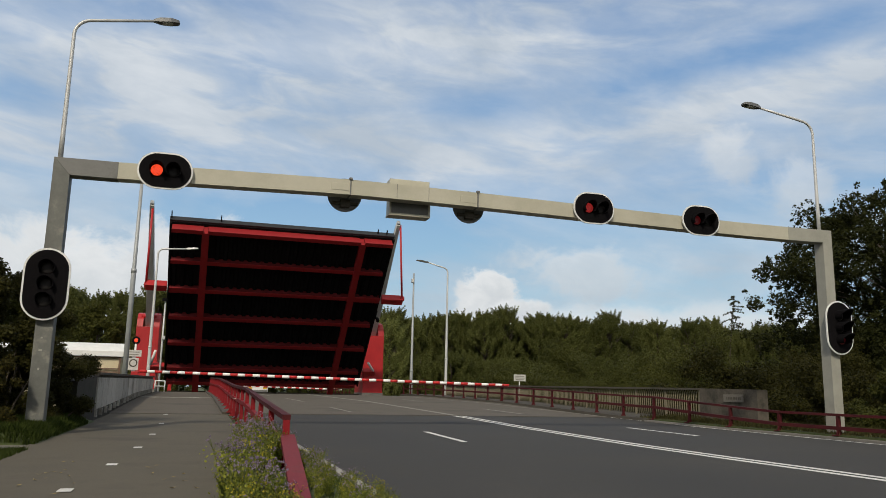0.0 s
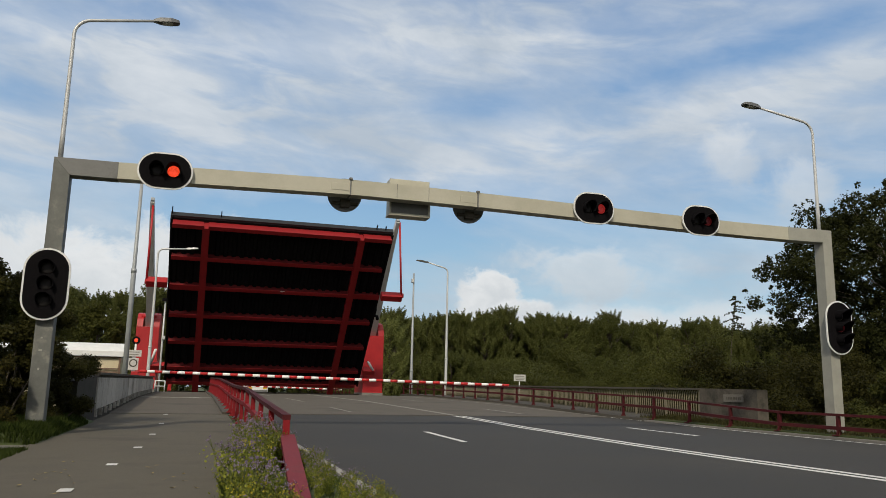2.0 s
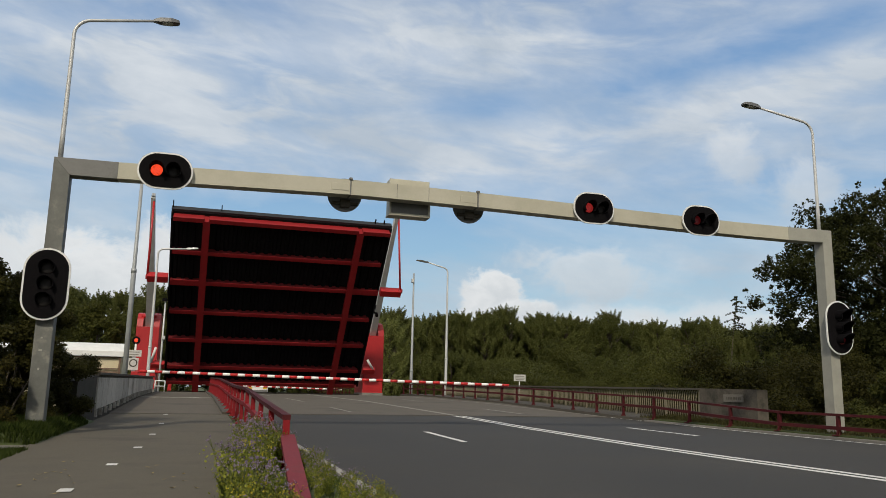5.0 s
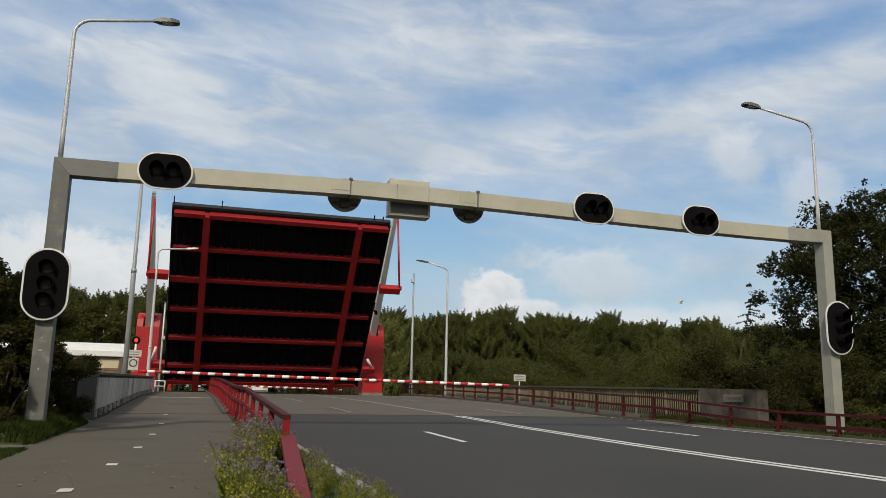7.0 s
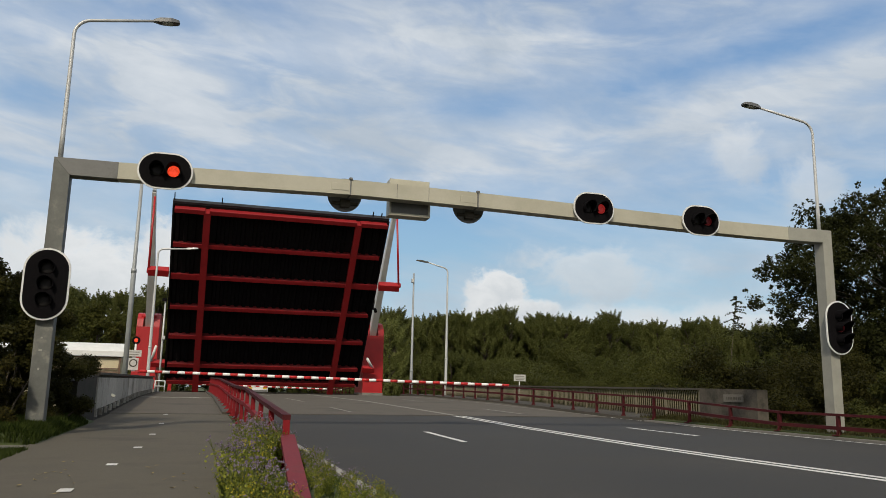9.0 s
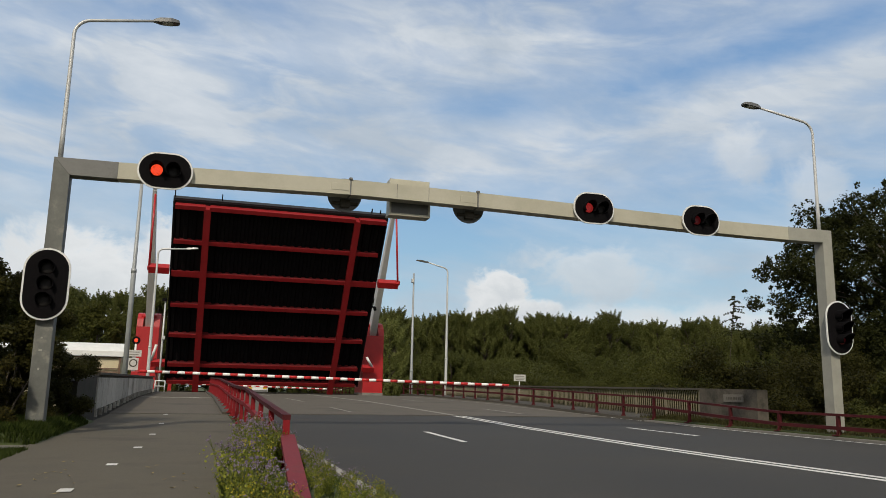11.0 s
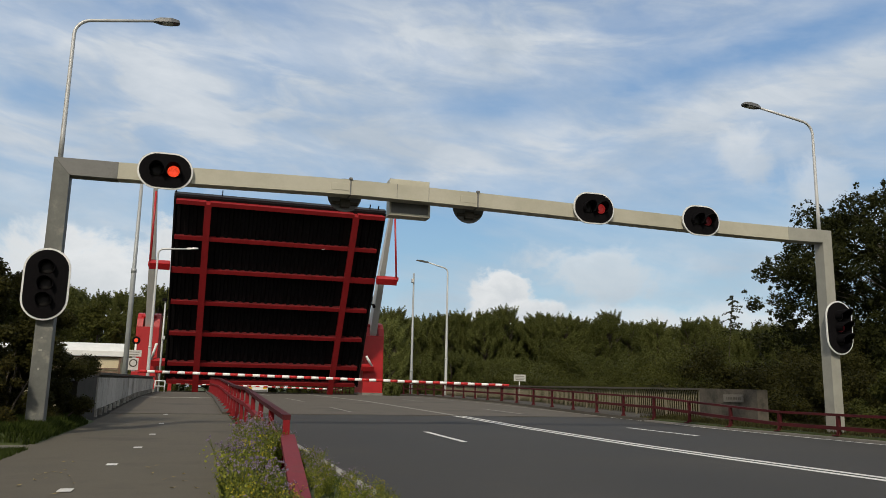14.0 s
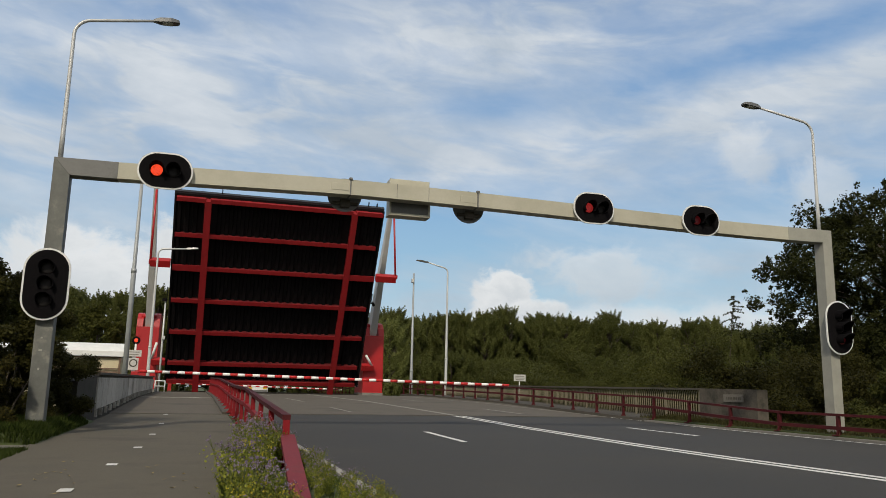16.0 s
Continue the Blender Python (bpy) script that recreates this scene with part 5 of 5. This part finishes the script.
for _ in range(16000):
    y = rng.uniform(8.0, 24.5)
    x = rng.uniform(14.56, 16.6)
    rows.append((x, y, grade(y) + 0.08, rng.uniform(0.05, 0.20) * (0.6 + 0.6 * (x - 14.5) / 2), rng.uniform(0.004, 0.009)))
tagged(new("grass", blades("grass", rows, foliage("dry_grass", (0.05, 0.052, 0.015), (0.14, 0.125, 0.05)), 6)), "dry yellowish grass under the roadside railing", "grass", kind="stuff")
rows = []
for _ in range(11000):
    y = rng.uniform(4.5, 25)
    lo = float(np.interp(y, (5, 7, 9, 11), (0.16, 0.24, 0.44, 0.60)))
    x = rng.choice((rng.uniform(lo, 0.5 + 0.03 * y if y < 9 else 0.78) if y < 10.5 else rng.uniform(0.9, 1.45), rng.uniform(1.12, 1.45)))
    rows.append((x, y, 0.02, rng.uniform(0.06, 0.26) if x < 1 and y < 12 else rng.uniform(0.03, 0.10), rng.uniform(0.0015, 0.003)))
tagged(new("grass", blades("grass", rows, GRASS, 7)), "long grass among the verge weeds", "grass", kind="stuff")


def dry_leaf(x, y, turn, s):
    bm = bmesh.new()
    vs = [bm.verts.new((a * s, b * s, c * s)) for a, b, c in ((-1, 0, 0.15), (-0.2, 0.45, 0.05), (1, 0.05, 0.2), (-0.1, -0.4, 0.02), (0.1, 0.02, -0.05))]
    for k in range(4):
        bm.faces.new((vs[k], vs[(k + 1) % 4], vs[4]))
    ob = part("fallen_leaf", bm, DRY_LEAF)
    ob.matrix_basis = pose(x, y, 0.018 + 0.06 * s, 0, 0, turn)
    tagged(ob, "small dry leaf lying on the path", "leaf", "leaves on the path")


DRY_LEAF = surface("dry_leaf", (0.18, 0.13, 0.05), (0.36, 0.28, 0.12), 0.8, fine=90, coarse=10, bump=0.1)
for i in range(22):
    y = rng.uniform(7.5, 11)
    dry_leaf(rng.choice((rng.uniform(-1.6, -0.9), rng.uniform(-0.5, 0.1))), y, rng.uniform(0, 360), rng.uniform(0.025, 0.05))


# ---- small roadside things ----
def plate_sign(m, w, h, label, lines, post):
    s = thing("sign", m, label, "sign")
    bm = bmesh.new()
    box(bm, -w / 2, w / 2, -0.012, 0.012, 0, h)
    p = part("plate", bm, SIGN_GREY, s, bevel=0.003)
    for z, lw in lines:
        bm = bmesh.new()
        box(bm, -lw / 2, lw / 2, -0.016, -0.0125, z - 0.022, z + 0.022)
        part("text_bar", bm, CONCRETE, p)
    bm = bmesh.new()
    tube(bm, [(0, 0.05, -post), (0, 0.05, h)], 0.035, 8)
    part("post", bm, POLE_GREY, s)
    return s


plate_sign(pose(-3.29, 42.6, 2.36), 0.78, 0.32, "white notice plate above the round sign", ((0.22, 0.6), (0.10, 0.5)), 2.8)
plate_sign(pose(17.95, 43.0, 1.60), 0.74, 0.38, "small white notice sign behind the balustrade", ((0.28, 0.55), (0.18, 0.58), (0.08, 0.5)), 2.4)
rs = thing("round_sign", pose(-3.25, 42.57, 1.98), "white plate with a round ringed sign", "sign")
bm = bmesh.new()
box(bm, -0.24, 0.24, 0, 0.012, -0.30, 0.31)
part("plate", bm, SIGN_GREY, rs)
bm = bmesh.new()
tube(bm, [(0, -0.010, 0.05), (0, -0.002, 0.05)], 0.20, 24)
part("ring", bm, CONCRETE_DARK, rs, "dark ring")
bm = bmesh.new()
tube(bm, [(0, -0.016, 0.05), (0, -0.0105, 0.05)], 0.14, 24)
part("disc", bm, SIGN_GREY, rs)
wl = thing("warning_light", pose(-3.22, 42.75, 2.9), "round red warning lamp on a white pole by the barrier", "warning light")
bm = bmesh.new()
tube(bm, [(0, 0, -2.9), (0, 0, 0.1)], 0.05, 10)
part("pole", bm, WHITE, wl)
bm = bmesh.new()
tube(bm, [(0, -0.02, 0.28), (0, 0.14, 0.28)], 0.20, 20)
part("backboard", bm, BLACK, wl)
bm = bmesh.new()
tube(bm, [(0, -0.06, 0.28), (0, -0.03, 0.28), (0, -0.021, 0.28)], [0.04, 0.09, 0.10], 18)
part("lamp", bm, GLOW_RED, wl, "glowing red lamp")

# resting post of the boom
bp = thing("boom_rest", pose(15.35, 39.2, 0.4), "red forked post on which the boom tip rests", "post")
bm = bmesh.new()
box(bm, -0.06, 0.06, -0.06, 0.06, 0.0, 0.72)
part("post", bm, RED_RAIL_OLD, bp)
bm = bmesh.new()
for y in (-0.13, 0.10):
    box(bm, -0.05, 0.05, y, y + 0.03, 0.72, 0.90)
box(bm, -0.05, 0.05, -0.13, 0.13, 0.72, 0.75)
part("fork", bm, RED_RAIL_OLD, bp)

# short white rail at the end of the parapet
sr = thing("white_rail", pose(-2.3, 51.6, 0.56), "short white tubular rail beside the bridge edge", "railing")
for x in (-0.28, 0.28):
    bm = bmesh.new()
    tube(bm, [(x, 0, 0), (x, 0, 0.68)], 0.04, 8)
    part("post", bm, WHITE, sr)
for z in (0.66, 0.34):
    bm = bmesh.new()
    tube(bm, [(-0.28, 0, z), (0.28, 0, z)], 0.035, 8)
    part("rail", bm, WHITE, sr)


def deck_house():
    """Cream cabin with a low curved white roof and brown rails, behind the parapet."""
    h = thing("boat_cabin", pose(-4.5, 50.0, -0.6), "cream boat cabin with a curved white roof and brown rails", "boat")
    cream = surface("cream_boards", (0.52, 0.45, 0.30), (0.66, 0.58, 0.41), 0.6, fine=20, coarse=1, bump=0.05)
    brown = surface("brown_trim", (0.12, 0.07, 0.045), (0.20, 0.12, 0.08), 0.6, fine=20, coarse=2, bump=0.05)
    bm = bmesh.new()
    box(bm, -7.2, 0.0, 0.0, 3.0, 0.0, 3.1)
    part("cabin_wall", bm, cream, h)
    bm = bmesh.new()
    rows = []
    for k in range(9):
        a = k / 8
        y, z = -0.25 + 3.5 * a, 3.15 + 0.85 * math.sin(math.pi * (0.12 + 0.76 * a))
        rows.append([bm.verts.new((x, y, zz)) for x, zz in ((-7.4, z), (0.15, z), (0.15, z - 0.3), (-7.4, z - 0.3))])
    for p, q in zip(rows, rows[1:]):
        for k in range(4):
            bm.faces.new((p[k], p[(k + 1) % 4], q[(k + 1) % 4], q[k]))
    bm.faces.new(rows[0])
    bm.faces.new(list(reversed(rows[-1])))
    part("roof", bm, WHITE, h, "curved white roof")
    for x in (-5.6, -3.5, -1.9, -0.06):
        bm = bmesh.new()
        box(bm, x - 0.05, x + 0.05, -0.16, -0.06, 0.0, 3.15)
        part("post", bm, brown, h)
    for z in (3.10, 2.45, 2.25, 1.95):
        bm = bmesh.new()
        box(bm, -7.2, 0.0, -0.14, -0.08, z - 0.035, z + 0.035)
        part("rail", bm, brown, h)
    return h


deck_house()


def lorry():
    """Delivery lorry waiting beyond the far barrier."""
    l = thing("lorry", pose(6.3, 91.0, -0.05), "white delivery lorry waiting beyond the far barrier", "lorry")
    bm = bmesh.new()
    box(bm, -1.25, 1.25, 2.4, 8.0, 0.75, 3.4)
    part("cargo_box", bm, WHITE, l, bevel=0.05)
    bm = bmesh.new()
    box(bm, -1.15, 1.15, 0.0, 2.2, 0.45, 2.6)
    cab = part("cab", bm, WHITE, l, bevel=0.12)
    bm = bmesh.new()
    box(bm, -1.0, 1.0, -0.02, -0.004, 1.5, 2.3)
    part("windscreen", bm, LENS_OFF, cab)
    bm = bmesh.new()
    box(bm, -1.1, 1.1, -0.08, -0.004, 0.4, 0.7)
    part("bumper", bm, GALV, cab)
    for x in (-0.8, 0.8):
        bm = bmesh.new()
        box(bm, x - 0.2, x + 0.2, -0.03, -0.005, 0.8, 1.0)
        part("headlight", bm, YELLOW_PAINT, cab, "amber headlight")
    for x in (-0.95, 0.95):
        for y in (0.9, 6.6):
            bm = bmesh.new()
            tube(bm, [(x - 0.14, y, 0.45), (x + 0.14, y, 0.45)], 0.45, 18)
            wh = part("wheel", bm, BLACK, l)
            bm = bmesh.new()
            tube(bm, [(x - 0.15, y, 0.45), (x + 0.15, y, 0.45)], 0.22, 14)
            part("rim", bm, GALV, wh)
    return l


YELLOW_PAINT = surface("amber", (0.6, 0.35, 0.02), (0.75, 0.45, 0.04), 0.4, fine=20, coarse=4, bump=0.02)
lorry()
def butterfly(label):
    """A small white butterfly: a slim body and two wings that beat about it."""
    b = thing("butterfly", pose(0, 0, 0), label, "butterfly", "butterflies over the road")
    bm = bmesh.new()
    tube(bm, [(0, -0.011, 0), (0, -0.004, 0), (0, 0.004, 0), (0, 0.010, 0.001)], [0.001, 0.0022, 0.0025, 0.0012], 6)
    part("body", bm, BARK, b)
    wings = []
    for s in (-1, 1):
        bm = bmesh.new()
        ol = ((0.001, 0.004), (0.012, 0.016), (0.027, 0.019), (0.030, 0.012), (0.024, 0.001), (0.023, -0.010), (0.014, -0.018), (0.004, -0.010))
        top = [bm.verts.new((s * x, y, 0.0004)) for x, y in ol]
        low = [bm.verts.new((s * x, y, -0.0004)) for x, y in ol]
        bm.faces.new(top)
        bm.faces.new(list(reversed(low)))
        for k in range(8):
            bm.faces.new((top[k], low[k], low[(k + 1) % 8], top[(k + 1) % 8]))
        wings.append((s, part("wing", bm, WING_WHITE, b)))
    return b, wings


WING_WHITE = foliage("white_wings", (0.74, 0.73, 0.66), (0.88, 0.88, 0.82), 0.8, speckle=0.2)
weed_butterfly = butterfly("small white butterfly fluttering over the verge weeds")
road_butterfly = butterfly("small white butterfly crossing the road")


# ---- how the bridge, the signals and the clouds move ----
def motions():
    turns = [(0, 41.27), (4, 45.16), (8, 49.32), (12, 53.5), (16, 57.99)]
    fine = [(0.5 * k, float(np.interp(0.5 * k, [t for t, _ in turns], [a for _, a in turns]))) for k in range(33)]
    walk(leaf_ob, [(t, pose(0, 0, 0, -a)) for t, a in fine])
    for s, bb in beams:
        walk(bb, [(t, pose(-9.75 if s < 0 else 9.36, 0, PIVOT, -a)) for t, a in fine])
    for s, rod in rods:
        walk(rod, [(t, pose(-9.70 if s < 0 else 9.86, -ARM * math.cos(radians(a)), PIVOT + ARM * math.sin(radians(a)))) for t, a in fine])
    left = ((-0.5, 0.25), (1.05, 1.6), (2.25, 2.75), (3.55, 3.95), (4.75, 5.2), (5.95, 6.35), (7.05, 7.6), (8.25, 8.75), (9.5, 9.95), (10.7, 11.15), (11.95, 12.35), (13.15, 13.65), (14.35, 14.85), (15.65, 16.5))
    right = ((0.35, 0.85), (1.65, 2.15), (2.85, 3.35), (4.15, 4.6), (5.35, 5.8), (6.45, 6.95), (7.65, 8.15), (8.85, 9.35), (10.1, 10.55), (11.25, 11.75), (12.55, 12.95), (13.75, 14.25), (14.95, 15.45))
    on, off = pose(0, -0.055, 0), pose(0, 0.05, 0)
    for lamp, i in LAMPS:
        rows = []
        spans = (left, right)[i]
        state = any(a <= 0 < b for a, b in spans)
        rows.append((0.0, on if state else off))
        for a, b in spans:
            if a > 0.05:
                rows += [(a + k / 30, off if k < 0 else on) for k in (-3, -2, -1, 0, 1, 2)]
            if b < 15.95:
                rows += [(b + k / 30, on if k < 0 else off) for k in (-3, -2, -1, 0, 1, 2)]
        state = any(a <= 16 < b for a, b in spans)
        rows.append((16.0, on if state else off))
        rows = sorted({round(t * 30): (t, m) for t, m in rows if 0 <= t <= 16}.values(), key=lambda r: r[0])
        walk(lamp, rows)
    gust = [(0.0, 0.0), (1.6, 0.10), (3.1, -0.05), (4.6, 0.10), (6.2, 0.38), (6.8, 0.70), (7.3, 1.0), (7.8, 0.7), (8.4, 0.4), (8.9, 0.15), (10.4, 0.0), (12.0, 0.08), (13.6, -0.1), (14.9, 0.05), (16.0, 0.0)]
    crown = [c for c in big.children if c.name.startswith("crown")][0]
    walk(crown, [(s, pose(0, 0, 0, 0.4 * a, 2.2 * a)) for s, a in gust])
    walk(sapling, [(s, pose(33.1, 44.0, -1.3, 1.8 * a, 9.0 * a)) for s, a in gust])
    # where the butterflies fly: seconds, x, y, z
    over_weeds = [(0.0, 0.49, 11.49, 0.79), (0.3, 0.70, 10.35, 1.06), (0.5, 1.01, 9.94, 1.40), (0.7, 1.38, 9.89, 1.46), (0.9, 1.65, 9.84, 1.61), (1.0, 1.72, 9.81, 1.81), (1.1, 1.65, 9.82, 1.85), (1.2, 1.47, 9.84, 1.92), (1.3, 1.29, 9.87, 1.89), (1.4, 1.20, 9.88, 1.94), (1.6, 1.02, 9.89, 2.02), (1.8, 1.11, 9.86, 2.21), (2.0, 0.92, 9.89, 2.14), (2.2, 0.91, 9.87, 2.24), (2.4, 0.81, 9.89, 2.16), (2.5, 0.81, 9.90, 2.07), (2.6, 0.52, 9.94, 1.93), (2.7, 0.33, 9.96, 1.74), (2.8, 0.19, 9.98, 1.61), (2.9, 0.07, 9.98, 1.53), (3.0, 0.05, 9.99, 1.37), (3.1, 0.25, 10.39, 1.19), (3.2, 0.51, 10.79, 1.04), (3.3, 0.66, 11.18, 0.84), (3.5, 0.74, 11.08, 0.58), (4.2, 0.74, 10.77, 0.54), (16.0, 0.74, 10.77, 0.54)]
    over_road = [(0.0, 5.10, 4.03, 0.99), (5.6, 4.89, 4.29, 0.91), (6.0, 4.47, 4.72, 0.83), (6.3, 4.10, 5.10, 1.04), (6.4, 3.96, 5.22, 1.23), (6.5, 3.73, 5.41, 1.28), (6.7, 3.67, 5.47, 1.46), (6.9, 3.66, 5.49, 1.61), (7.1, 3.80, 5.42, 1.76), (7.3, 4.00, 5.29, 1.86), (7.4, 4.02, 5.29, 1.89), (7.5, 3.85, 5.42, 1.94), (7.6, 3.54, 5.64, 1.99), (7.7, 3.33, 5.81, 1.85), (7.8, 2.95, 6.04, 1.79), (7.9, 2.53, 6.26, 1.65), (8.0, 2.11, 6.44, 1.52), (8.1, 1.76, 6.59, 1.44), (8.2, 1.25, 6.75, 1.47), (8.3, 0.90, 6.84, 1.46), (8.4, 0.46, 6.94, 1.16), (8.5, 0.13, 7.00, 1.16), (8.6, -0.17, 7.04, 1.09), (8.7, -0.31, 7.07, 1.00), (8.8, -0.46, 7.10, 0.92), (8.9, -0.56, 7.14, 0.84), (9.2, -1.03, 7.18, 0.90), (9.6, -1.72, 7.16, 1.11), (10.4, -2.09, 7.27, 1.28), (11.3, -1.98, 7.54, 1.49), (11.8, -1.70, 7.73, 1.62), (12.0, -1.54, 7.81, 1.70), (12.4, -1.44, 8.07, 1.99), (12.8, -1.28, 8.35, 2.18), (13.2, -1.03, 8.62, 2.37), (13.4, -0.50, 8.80, 2.41), (13.5, -0.17, 8.87, 2.44), (13.6, 0.21, 8.92, 2.43), (13.7, 0.45, 8.95, 2.42), (13.8, 0.85, 8.94, 2.53), (13.9, 1.10, 8.95, 2.58), (14.0, 1.27, 8.97, 2.55), (14.1, 1.42, 8.99, 2.54), (14.2, 1.54, 9.01, 2.56), (14.3, 1.54, 9.06, 2.52), (14.4, 1.63, 9.07, 2.57), (14.5, 1.81, 9.08, 2.59), (14.70, 1.82, 8.04, 3.38), (14.85, 1.80, 7.10, 4.17), (15.00, 1.74, 6.31, 4.82), (15.40, 1.74, 5.68, 5.69), (16.00, 1.72, 5.35, 6.06)]
    for (thing_, wings), way in ((weed_butterfly, over_weeds), (road_butterfly, over_road)):
        rows, turn = [], 0.0
        for p, q in zip(way, way[1:] + way[-1:]):
            if math.hypot(q[1] - p[1], q[2] - p[2]) > 0.02:
                aim = math.degrees(math.atan2(p[1] - q[1], q[2] - p[2]))
                step = (aim - turn + 180) % 360 - 180
                turn += max(-75, min(75, step))
            rows.append((p[0], pose(*p[1:], 12, 0, turn)))
        walk(thing_, rows)
        rest = over_weeds[-2][0] if way is over_weeds else 16.0
        for s, w in wings:
            beat = [(k / 15, pose(0, 0, 0, 0, -s * (62 if k % 2 else -12))) for k in range(int(rest * 15) + 1)]
            walk(w, beat + [(16.0, pose(0, 0, 0, 0, -s * 70))])
    walk(backdrop, [(0.0, pose(0, 0, 0)), (16.0, pose(0, 0, 0, 0, 0, -1.2))])


motions()
